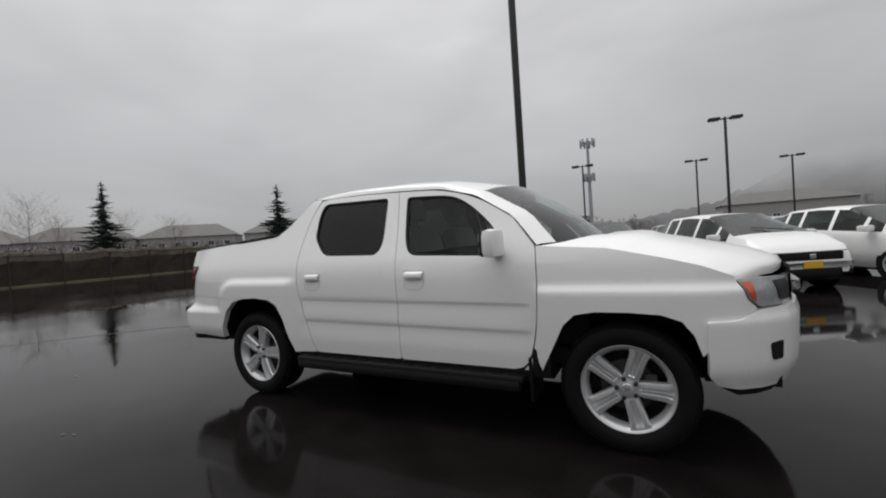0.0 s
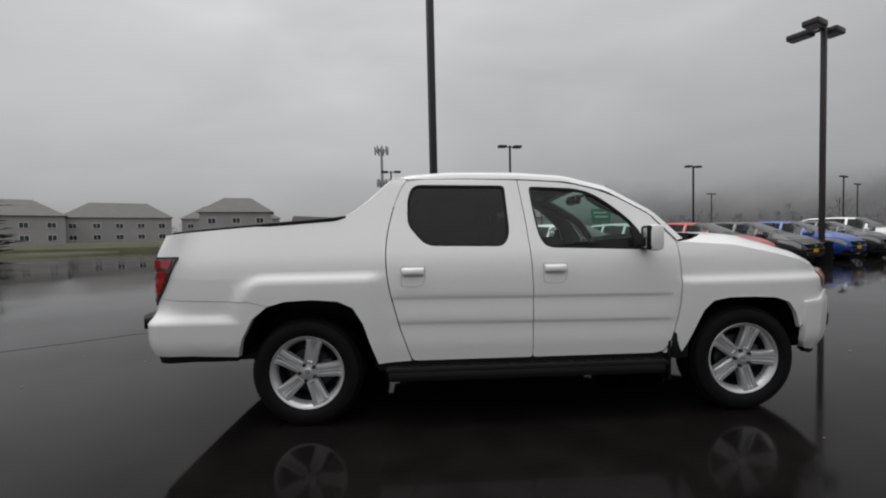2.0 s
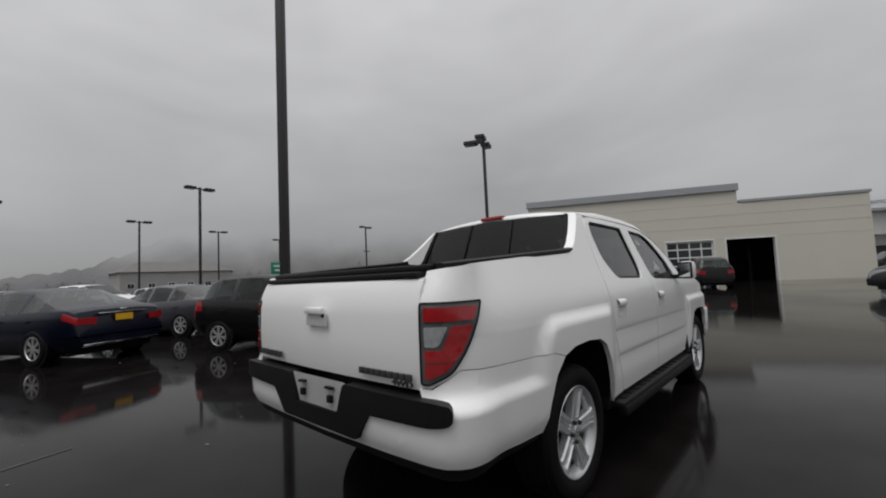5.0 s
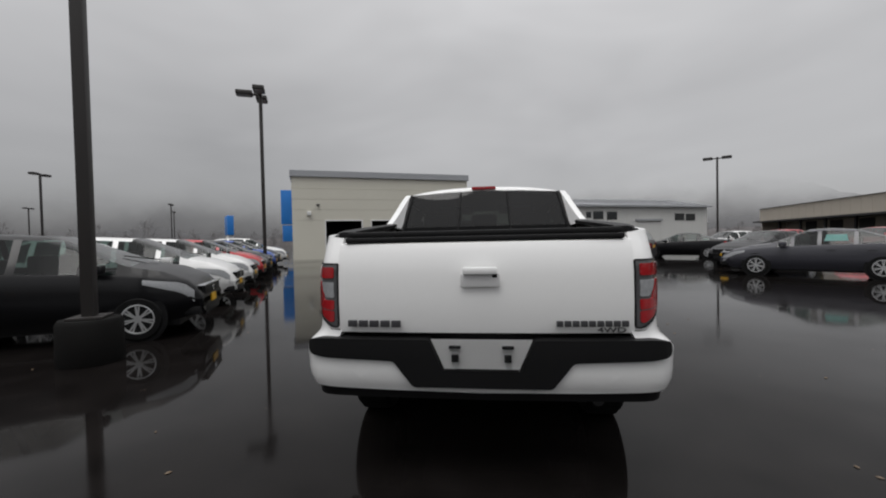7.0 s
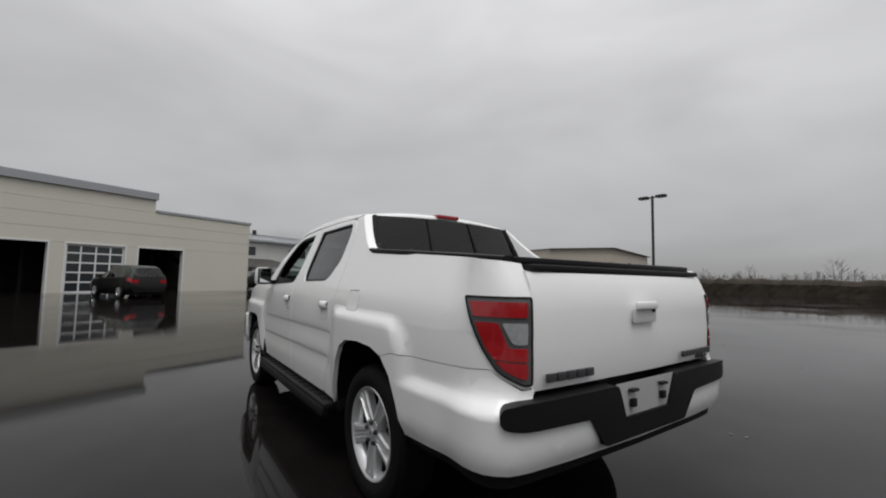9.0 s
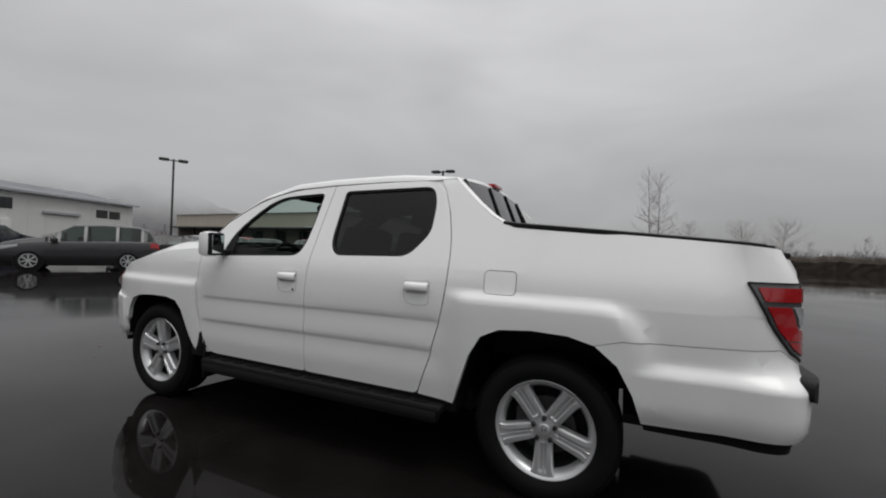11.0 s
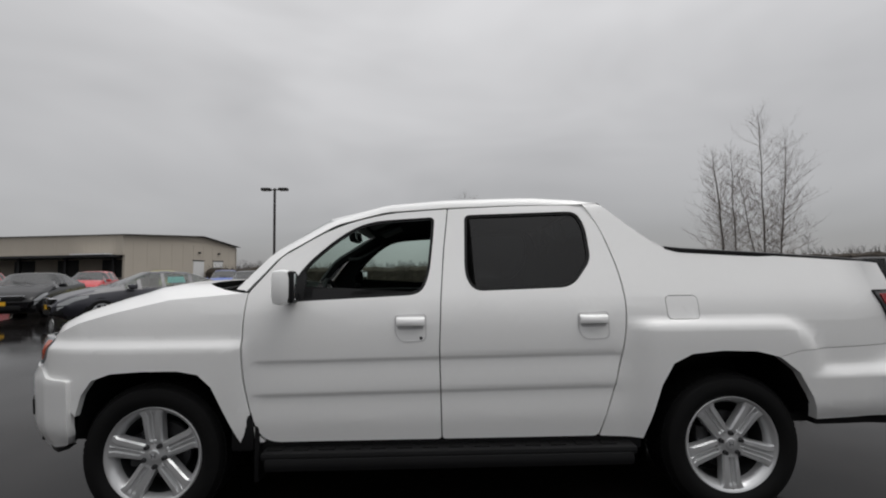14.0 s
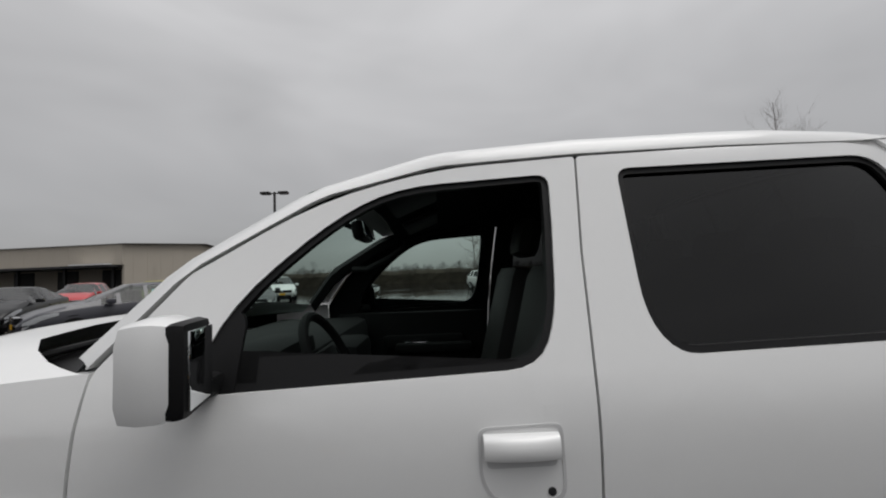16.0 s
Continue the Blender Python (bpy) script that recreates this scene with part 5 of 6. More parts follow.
def car(kind, colour, m, label, front_plate=True, rear_plate=False):
    Lc, W, wb, wr, topl, belt, cowl, rf, rb, rg, pillars = KINDS[kind]
    t = thing(kind if kind != "suv" else "suv_car", m, label, "car", "parked cars")
    paint = PAINTS[colour]
    xs = sorted({round(-Lc / 2 + Lc * k / 44, 3) for k in range(45)} | {cowl, rf, rb, rg} | {p + d for p in pillars for d in (-0.045, 0.045)})
    sec = []
    for x in xs:
        e = max(0.0, (abs(x) - (Lc / 2 - 0.75)) / 0.75)
        w = W / 2 * (1 - (0.20 if x > 0 else 0.13) * e ** 2.4)
        zt, zb = lerp(topl, x), lerp(belt, x)
        cab = smooth01(cowl, rf + 0.25, x) * smooth01(rg - 0.05, rb, x)
        zb = min(zb, zt - 0.05)
        yr = w * (0.86 - 0.16 * cab)
        sill = 0.22 + 0.12 * e ** 2
        b = [(0.86 * w, sill), (0.97 * w, sill + 0.15), (w, 0.55 + 0.1 * (zb - 0.8)), (0.985 * w, zb - 0.16), (0.965 * w, zb - 0.04), (0.94 * w, zb)]
        b += [(yr, zt - 0.07 * cab - 0.03 * (1 - cab)), (yr * 0.9, zt - 0.025), (yr * 0.55, zt - 0.004), (0, zt)]
        sec.append([(x, y, z) for y, z in b] + [(x, -y, z) for y, z in b[-2::-1]])
    bm, gl = bmesh.new(), {}
    n = len(sec[0])
    bv = [[bm.verts.new(p) for p in r] for r in sec]
    mid = n // 2
    panes = []
    for i in range(len(xs) - 1):
        x = (xs[i] + xs[i + 1]) / 2
        for j in range(n - 1):
            quad = [(i, j), (i + 1, j), (i + 1, j + 1), (i, j + 1)]
            jj = min(j, n - 2 - j)
            side_glass = jj == 5 and rb - 0.12 * (kind != "sedan") - (0.55 if kind == "sedan" else 0) < x < cowl - 0.12 and not any(abs(x - p) < 0.05 for p in pillars) and min(lerp(topl, xs[i]), lerp(topl, xs[i + 1])) - lerp(belt, x) > 0.13
            front, back = jj >= 6 and rf < x < cowl, jj >= 6 and rg < x < rb
            if side_glass or front or back:
                key = "windscreen" if front else "rear_window" if back else ("side_window", j < mid, sum(x < p for p in pillars))
                gl.setdefault(key, []).append(quad)
            else:
                bm.faces.new([bv[a][b] for a, b in quad])
    bm.faces.new([v for v in bv[0]]), bm.faces.new([v for v in bv[-1]][::-1])
    bmesh.ops.delete(bm, geom=[v for v in bm.verts if not v.link_faces], context="VERTS")
    bd = part("body", bm, paint, t, angle=40)
    part("floor_pan", boxes((-Lc / 2 + 0.3, Lc / 2 - 0.3, -W / 2 + 0.16, W / 2 - 0.16, 0.17, 0.30)), BLACK_PLASTIC, t, smooth=False)
    part("cabin", boxes((rb + 0.25, cowl - 0.15, -W / 2 + 0.2, W / 2 - 0.2, 0.35, 0.93), (-0.05, 0.12, -0.6, -0.15, 0.9, 1.22), (-0.05, 0.12, 0.15, 0.6, 0.9, 1.22), (-0.95, -0.8, -0.6, 0.6, 0.9, 1.15), bevel=0.05), INTERIOR, t)
    for key, quads in gl.items():
        bm = bmesh.new()
        vs = {}
        for q in quads:
            for a in q:
                if a not in vs:
                    vs[a] = bm.verts.new(sec[a[0]][a[1]])
            bm.faces.new([vs[a] for a in q])
        part(key if isinstance(key, str) else key[0], bm, GLASS_CAR, t, angle=50)
    for x in (wb / 2, -wb / 2):
        for s in (1, -1):
            y = W / 2 - 0.02
            # arch isn't cut out: a black disc paints its shaded opening
            bm = bmesh.new()
            lathe(bm, [(0, 0.0), (wr + 0.045, 0.0), (wr + 0.05, -0.02), (0, -0.1)], 28, pose(x, y + 0.008, wr, 0, 0, 0))
            flip(bm, s)
            part("arch_shade", bm, BLACK_PLASTIC, t)
            wh = new("wheel")
            wh.parent, wh.matrix_local = t, pose(x, (y - 0.005) * s, wr, 0, 0, 0 if s > 0 else 180)
            bm = bmesh.new()
            lathe(bm, [(wr * 0.62, 0.02), (wr * 0.68, 0.035), (wr * 0.9, 0.035), (wr, 0.0), (wr, -0.17), (wr * 0.6, -0.17)], 32)
            part("tyre", bm, RUBBER, wh)
            bm = bmesh.new()
            lathe(bm, [(wr * 0.60, 0.0), (wr * 0.66, 0.03), (wr * 0.62, 0.033), (wr * 0.57, 0.0), (wr * 0.57, -0.1)], 32)
            for k in range(7):
                for tw in (-0.11, 0.11):
                    box(bm, -0.011, 0.011, 0.0, 0.024, 0.03, wr * 0.61, m=Matrix.Rotation(2 * math.pi * k / 7 + tw, 4, "Y"))
            lathe(bm, [(0, 0.026), (0.05, 0.026), (0.055, 0.0)], 16)
            part("rim", bm, ALLOY, wh)
            # dark dish behind the spokes: the wheel pockets' shade put into colour
            bm = bmesh.new()
            lathe(bm, [(0, -0.06), (wr * 0.3, -0.05), (wr * 0.56, -0.05)], 24)
            part("brake_disc", bm, DARK_METAL, wh)
    for s in (1, -1):
        for name, x0, x1, z0, z1, mt in (("headlight", Lc / 2 - 0.70, Lc / 2 - 0.10, -0.21, -0.05, CLEAR_LENS), ("tail_light", -Lc / 2 + 0.02, -Lc / 2 + 0.3, -0.17 if kind == "sedan" else -0.24, -0.06, RED_LENS)):
            bm = bmesh.new()
            rows_ = []
            for k in range(7):
                x = x0 + (x1 - x0) * k / 6
                e = max(0.0, (abs(x) - (Lc / 2 - 0.75)) / 0.75)
                w = W / 2 * (1 - (0.20 if x > 0 else 0.13) * e ** 2.4)
                zb = min(lerp(belt, x), lerp(topl, x) - 0.05)
                sp = 1.0 if mt is RED_LENS else 0.5 + 0.5 * k / 6
                rows_.append([(x, 0.99 * w + 0.004, zb + z0 * sp), (x, 0.985 * w + 0.006, zb + (z0 + z1) / 2 * sp), (x, 0.965 * w + 0.008, zb + z1 * 0.8)])
            end = rows_[-1] if x1 > 0 else rows_[0]
            ext = [(end[k][0] + (0.05 if x1 > 0 else -0.03), end[k][1] - 0.30, end[k][2]) for k in range(3)]
            rows_ = rows_ + [ext] if x1 > 0 else [ext] + rows_
            grid(bm, rows_)
            flip(bm, s)
            part(name, bm, mt, t)
        bm = bmesh.new()
        zb = lerp(belt, cowl - 0.3)
        box(bm, cowl - 0.42, cowl - 0.22, W / 2 - 0.02, W / 2 + 0.17, zb + 0.01, zb + 0.14, bevel=0.04)
        flip(bm, s)
        part("door_mirror", bm, paint, t)
        for hx in (-0.35, -1.15):
            bm = boxes((hx - 0.09, hx + 0.09, W / 2 - 0.02, W / 2 + 0.012, 0.80, 0.83), bevel=0.008)
            flip(bm, s)
            part("door_handle", bm, paint, t)
    part("grille", boxes((Lc / 2 - 0.14, Lc / 2 + 0.008, -0.52, 0.52, 0.555, 0.70), bevel=0.03), BLACK_PLASTIC, t)
    part("air_intake", boxes((Lc / 2 - 0.16, Lc / 2 + 0.006, -0.50, 0.50, 0.27, 0.43), bevel=0.03), BLACK_PLASTIC, t)
    part("grille_bar", boxes((Lc / 2 - 0.1, Lc / 2 + 0.014, -0.58, 0.58, 0.70, 0.722), bevel=0.008), CHROME, t)
    part("emblem", boxes((Lc / 2, Lc / 2 + 0.02, -0.055, 0.055, 0.585, 0.675), bevel=0.012), CHROME, t)
    for s in (1, -1):
        bm = boxes((Lc / 2 - 0.24, Lc / 2 - 0.03, W / 2 - 0.32, W / 2 - 0.14, 0.30, 0.42), bevel=0.02)
        flip(bm, s)
        part("fog_recess", bm, BLACK_PLASTIC, t)
    if front_plate:
        part("plate", boxes((Lc / 2 + 0.004, Lc / 2 + 0.02, -0.16, 0.16, 0.43, 0.545)), YELLOW_PLATE, t, "yellow dealer plate", smooth=False)
    if rear_plate:
        part("plate", boxes((-Lc / 2 - 0.02, -Lc / 2 - 0.004, -0.16, 0.16, 0.76, 0.88)), YELLOW_PLATE, t, "yellow dealer plate", smooth=False)
    part("rear_trim", boxes((-Lc / 2 - 0.01, -Lc / 2 + 0.06, -0.7, 0.7, 0.33, 0.38), bevel=0.01), CHROME if kind == "sedan" else BLACK_PLASTIC, t)
    if kind == "sedan":
        part("boot_strip", boxes((-Lc / 2 - 0.012, -Lc / 2 + 0.05, -0.46, 0.46, 0.905, 0.925), bevel=0.006), CHROME, t)
        part("badge", boxes((-Lc / 2 - 0.012, -Lc / 2 + 0.05, -0.06, 0.06, 0.935, 0.985), bevel=0.01), CHROME, t)
    bm = bmesh.new()
    rod(bm, (cowl + 0.06, 0.35, lerp(topl, cowl) + 0.03), (cowl - 0.22, -0.25, lerp(topl, cowl - 0.22) + 0.025), 0.012, 0.008, 6)
    part("wiper", bm, BLACK_PLASTIC, t)
    return t


def at_site(u, v, turn):
    return site(u, v, 0, turn)


# the row along the lot, noses to the truck: heading is -v
U0, V0 = 3.17, 5.46
for k, (kind, colour, label) in enumerate((
        ("hatchback", "black", "black hatchback with alloy wheels, wet with rain"), ("hatchback", "white", "white hatchback with a yellow dealer plate"), ("hatchback", "white", "white hatchback with a yellow dealer plate"),
        ("hatchback", "red", "red hatchback with a yellow dealer plate"), ("hatchback", "charcoal", "charcoal hatchback in the dealer row"), ("hatchback", "blue", "bright blue hatchback at the row's end"), ("hatchback", "charcoal", "charcoal hatchback in the dealer row"),
        ("suv", "white", "white crossover in the dealer row"))):
    car(kind, colour, at_site(U0 + 2.95 * k + (0.35 if k > 4 else 0), V0, -90), label)
# back to back behind it, tails to the truck
for u, v, kind, colour, label in ((-1.58, 9.97, "sedan", "navy", "dark blue sedan seen from behind with a yellow plate"), (1.5, 10.55, "sedan", "navy", "dark blue sedan seen from behind with a yellow plate"), (5.0, 11.2, "sedan", "grey", "grey sedan behind the front row"), (8.2, 11.2, "hatchback", "charcoal", "charcoal hatchback behind the front row"), (11.2, 11.2, "sedan", "silver", "silver sedan behind the front row")):
    car(kind, colour, at_site(u, v, 90), label, rear_plate=True)
for u, v, kind, colour in ((-3.0, 21.5, "sedan", "charcoal"), (0.2, 22.0, "hatchback", "silver"), (3.4, 22.0, "sedan", "navy"), (6.6, 22.0, "hatchback", "charcoal"), (9.8, 22.0, "suv", "white"), (13.0, 22.0, "sedan", "silver")):
    car(kind, colour, at_site(u, v, -90), colour + " car in the far row of the lot")
# towards the halls
car("suv", "charcoal", pose(16.5, -5.55, 0, 0, 0, 60), "dark grey crossover parked askew in the aisle", rear_plate=True)
grey_sedan = car("sedan", "grey", pose(8.9, -9.85, 0, 0, 0, 50), "grey sedan with a window sticker, parked in the aisle")
bm = bmesh.new()
grid(bm, [[(-0.70, 0.800, 1.06), (-0.66, 0.712, 1.24)], [(-0.20, 0.800, 1.06), (-0.24, 0.712, 1.24)]])
bmesh.ops.solidify(bm, geom=bm.faces[:], thickness=0.004)
part("window_sticker", bm, mat("teal_price_sheet", (0.30, 0.62, 0.58), 0.4, vary=0.2, vscale=6), grey_sedan, "teal price sheet", smooth=False)
HX, HY = -0.423, 0.906


def nose(kind, colour, x, y, label):
    """A car by the place of its front plate, nose to the truck."""
    Lc = KINDS[kind][0]
    car(kind, colour, pose(x - HX * Lc / 2, y - HY * Lc / 2, 0, 0, 0, 115), label)


nose("sedan", "black", 13.07, -9.41, "black sedan with a yellow dealer plate")
nose("sedan", "charcoal", 6.9, -12.6, "charcoal sedan with a yellow dealer plate")
for x, y, kind, colour in ((24.5, -14.2, "hatchback", "white"), (21.8, -15.5, "hatchback", "red"), (17.6, -17.5, "hatchback", "red"), (14.8, -18.8, "hatchback", "yellow"), (12.1, -20.6, "hatchback", "blue"), (9.4, -22.1, "hatchback", "white")):
    nose(kind, colour, x, y, colour + " hatchback in the row before the warehouse")
nose("sedan", "black", -7.2, -21.6, "black sedan with a yellow plate by the lot's edge")
nose("hatchback", "white", -4.3, -29.0, "white hatchback by the lot's edge")
car("suv", "navy", pose(28.3, -7.0, 0, 0, 0, -65), "dark blue crossover seen from behind", rear_plate=True)
car("suv", "black", pose(37.0, -5.6, 0, 0, 0, 115), "black crossover beside the white hall")
car("sedan", "black", pose(20.5, -11.0, 0, 0, 0, 60), "black sedan parked in the aisle")
car("suv", "black", pose(24.0, 3.0, 0, 0, 0, 25), "black crossover before the service bays")
car("suv", "black", pose(-18.1, -14.5, 0, 0, 0, -38), "black crossover standing by the lot's edge")


# ---- the lot's edge, trees, houses and misty hills ----
random.seed(11)


def hedge(m, length, height, label):
    """A ragged winter hedge along local y: an uneven body under loose twigs."""
    bm = bmesh.new()
    rows_ = []
    n = int(length / 0.5)
    for k in range(n):
        y = length * k / (n - 1)
        h = height * (0.86 + 0.16 * noise.noise(Vector((y * 0.35, 1, 0))) + 0.12 * noise.noise(Vector((y * 1.3, 5, 0))))
        d = 0.9 + 0.3 * noise.noise(Vector((y * 0.7, 8, 0)))
        x = 0.2 * noise.noise(Vector((y, 2, 4)))
        rows_.append([(x + d + 0.12 * noise.noise(Vector((y * 2.5, z * 7, 1))), y, h * z) if o is None else (x + d * o, y, h * z) for o, z in ((None, 0), (None, 0.25), (None, 0.5), (None, 0.7), (0.6, 0.9), (0, 1), (-0.8, 0.8), (-1, 0))])
    grid(bm, rows_)
    for k in range(int(length * 45)):
        y = random.uniform(0, length)
        p = Vector((random.uniform(-0.5, 1.0), y, height * random.uniform(0.15, 0.95)))
        rod(bm, p, p + Vector((random.uniform(-0.2, 0.4), random.uniform(-0.4, 0.4), random.uniform(0.2, 0.75))), 0.02, 0.006, 3, False)
    ob = tagged(part("hedge", bm, HEDGE, smooth=False), label, "hedge", kind="stuff")
    ob.matrix_world = m


hedge(pose(-39.6, -58, 0), 90.0, 2.9, "brown leafless hedge along the lot's edge")
hedge(pose(34.0, -59.5, 0, 0, 0, 90), 74.0, 2.3, "dark winter hedge along the far edge of the lot")


def fence():
    t = thing("fence", pose(-38.2, 0, 0), "black wire fence with posts along the lot's edge", "fence")
    for k in range(31):
        y = -58 + 3.0 * k
        part("post", boxes((-0.05, 0.05, y - 0.05, y + 0.05, 0, 2.25)), POLE_PAINT, t, smooth=False)
    part("top_rail", boxes((-0.03, 0.03, -58, 32, 2.12, 2.18)), POLE_PAINT, t, smooth=False)
    part("mid_rail", boxes((-0.02, 0.02, -58, 32, 1.05, 1.09)), POLE_PAINT, t, smooth=False)


fence()
bm = bmesh.new()
rows_ = [[(-38.1, y, 0.005), (-38.3, y, 0.10), (-41, y, 0.14), (-47, y, 0.16)] for y in range(-70, 60, 2)]
grid(bm, rows_)
tagged(part("verge", bm, GRASS), "wet brown-green grass verge", "verge", kind="structure")
bm = bmesh.new()
grid(bm, [[(x, 52 + 0.12 * x, 0.006), (x, 52.4 + 0.12 * x, 0.5), (x, 55 + 0.12 * x, 1.1), (x, 60 + 0.12 * x, 1.15)] for x in range(-70, -8, 2)])
tagged(part("grass_bank", bm, GRASS), "low grassy bank behind the lot", "bank", kind="structure")


def bare_tree(x, y, h, lean=0.0, seed=1, twigs=60, spread=0.2, low=0.12):
    """A leafless tree: a slim tapered trunk, side limbs and a haze of fine twigs."""
    random.seed(seed)
    t = thing("bare_tree", pose(x, y, 0), "tall leafless tree with fine rising twigs" if spread < 0.3 else "leafless tree with a wide rounded crown", "tree", "bare trees")
    bm = bmesh.new()
    pts = [Vector((0, 0, 0))]
    for k in range(10):
        pts.append(pts[-1] + Vector((random.uniform(-0.1, 0.1) + lean * h / 10, random.uniform(-0.1, 0.1), h / 10)))
    r0 = 0.0052 * h
    for k in range(10):
        rod(bm, pts[k], pts[k + 1], r0 * (1 - k / 10.6) + 0.008, r0 * (1 - (k + 1) / 10.6) + 0.008, 7, False)
    part("trunk", bm, BARK, t)
    bm = bmesh.new()

    def twig(p, d, ln, r, level):
        steps = 4 if level == 0 else 2
        q = p
        for j in range(steps):
            d = (d + Vector((random.uniform(-1, 1), random.uniform(-1, 1), random.uniform(-0.5, 1.1))) * 0.16).normalized()
            nq = q + d * ln / steps
            rod(bm, q, nq, r * (1 - j / (steps + 0.5)), r * (1 - (j + 1) / (steps + 0.5)), 4 if level == 0 else 3, False)
            if level < 2:
                for _ in range(2 if level == 0 else 1):
                    side = Vector((random.uniform(-1, 1), random.uniform(-1, 1), random.uniform(-0.1, 0.8)))
                    twig(nq, (d * 0.75 + side.normalized() * 0.8).normalized(), ln * random.uniform(0.28, 0.5), r * 0.55, level + 1)
            q = nq

    for k in range(twigs):
        f = low + (0.98 - low) * (k + random.random()) / twigs
        i = min(9, int(f * 10))
        p = pts[i].lerp(pts[i + 1], f * 10 - i)
        a = random.uniform(0, 2 * math.pi)
        shape = math.sin(math.pi * min(1.0, 0.22 + 0.78 * f)) ** 0.7
        ln = h * spread * (0.28 + 0.85 * shape) * random.uniform(0.55, 1.15)
        twig(p, Vector((math.cos(a), math.sin(a), random.uniform(0.15, 0.55) + 0.5 * f)).normalized(), ln, r0 * 0.28 * (1.15 - f) + 0.006, 0)
    part("crown", bm, TWIG, t, smooth=False)


for k, (dx, dy, h, lean) in enumerate(((0, 0, 18.0, 0.0), (4.3, -0.3, 14.0, 0.05), (3.6, 0.4, 14.0, -0.03), (0.9, 0.5, 11.8, 0.17), (-0.9, 0.6, 10.6, -0.03), (-1.8, -0.3, 15.4, -0.08), (5.0, 0.8, 12.5, 0.03))):
    bare_tree(-35.3 + dx, -40.2 + dy, h, lean, 20 + k, 62)
for k, (x, y, h) in enumerate(((-5.8, -58, 12.3), (-4.7, -58.5, 12.8))):
    bare_tree(x, y, h, 0, 50 + k, 60, 0.16)
for k, (x, y, h) in enumerate(((-62, 26, 7.5), (-66, 18, 9.5), (-69, 11, 7.0), (-74, 24, 8.0), (-57, 30, 6.5), (-60, 6, 6.0), (-18, -72, 6.5), (-24, -76, 7.0), (-12, -80, 7.0))):
    bare_tree(x, y, h, 0, 70 + k, 64, 0.42, 0.2)


def fir(x, y, h, seed):
    random.seed(seed)
    t = thing("fir_tree", pose(x, y, 0), "dark green ragged fir tree", "tree", "fir trees")
    bm = bmesh.new()
    rod(bm, (0, 0, 0), (0, 0, h), 0.03 * h, 0.02, 8)
    part("trunk", bm, BARK, t)
    bm = bmesh.new()
    wide = 0.36 if seed == 3 else 0.46
    for k in range(330):
        f = 0.08 + 0.92 * random.random() ** 1.15
        z = h * f
        gap = 0.65 + 0.5 * noise.noise(Vector((f * 9.0, seed, 0)))
        reach = h * wide * (1 - f) ** 0.75 * gap + 0.12
        a = random.uniform(0, 2 * math.pi)
        r = reach * random.uniform(0.45, 1.2)
        d = Vector((math.cos(a), math.sin(a), 0))
        sd = Vector((-d.y, d.x, 0))
        for s in range(5):
            c = d * (r * (s + 0.6) / 5) + Vector((0, 0, z - 0.22 * r * (s / 5) ** 0.8 + 0.20 * r * (s / 5) ** 3))
            w = 0.042 * h * (1 - s / 6.5) * random.uniform(0.6, 1.3) * (1.15 - f)
            ps = [c + sd * w, c + d * r * 0.24, c - sd * w, c - d * r * 0.12 + Vector((0, 0, -w * 0.9)), c + Vector((0, 0, w * 0.35))]
            v = [bm.verts.new(p + Vector((random.uniform(-1, 1), random.uniform(-1, 1), random.uniform(-1, 1))) * w * 0.35) for p in ps]
            bm.faces.new((v[0], v[1], v[4])), bm.faces.new((v[1], v[2], v[4])), bm.faces.new((v[2], v[3], v[4])), bm.faces.new((v[3], v[0], v[4]))
            bm.faces.new((v[0], v[3], v[1])), bm.faces.new((v[3], v[2], v[1]))
    part("crown", bm, FIR_LEAF, t, smooth=False)


fir(-53.3, 20.3, 10.5, 3)
fir(-44.3, 36.7, 10.6, 7)


def house(x, y, turn, w, d, h, roof_h, label):
    t = thing("house", pose(x, y, 1.0, 0, 0, turn), label, "house", "far houses")
    part("wall", boxes((-w / 2, w / 2, -d / 2, d / 2, -1.0, h)), STUCCO, t, smooth=False)
    bm = bmesh.new()
    o = 0.5
    b = [bm.verts.new(p) for p in ((-w / 2 - o, -d / 2 - o, h), (w / 2 + o, -d / 2 - o, h), (w / 2 + o, d / 2 + o, h), (-w / 2 - o, d / 2 + o, h))]
    r = [bm.verts.new(p) for p in ((-w / 2 + d / 2.6, 0, h + roof_h), (w / 2 - d / 2.6, 0, h + roof_h))]
    for f in ((b[0], b[1], r[1], r[0]), (b[1], b[2], r[1]), (b[2], b[3], r[0], r[1]), (b[3], b[0], r[0]), (b[3], b[2], b[1], b[0])):
        bm.faces.new(f)
    part("roof", bm, DARK_ROOF, t, smooth=False)
    n = max(2, int(w / 4))
    for fl in range(max(1, int(h / 2.7))):
        for k in range(n):
            xx = -w / 2 + w * (k + 0.5) / n
            wd = part("window", boxes((xx - 0.8, xx + 0.8, -d / 2 - 0.06, -d / 2, 0.7 + 2.8 * fl, 2.0 + 2.8 * fl)), WHITE_TRIM, t, smooth=False)
            part("pane", boxes((xx - 0.7, xx - 0.04, -d / 2 - 0.09, -d / 2 - 0.061, 0.8 + 2.8 * fl, 1.9 + 2.8 * fl), (xx + 0.04, xx + 0.7, -d / 2 - 0.09, -d / 2 - 0.061, 0.8 + 2.8 * fl, 1.9 + 2.8 * fl)), WINDOW_DARK, wd, smooth=False)


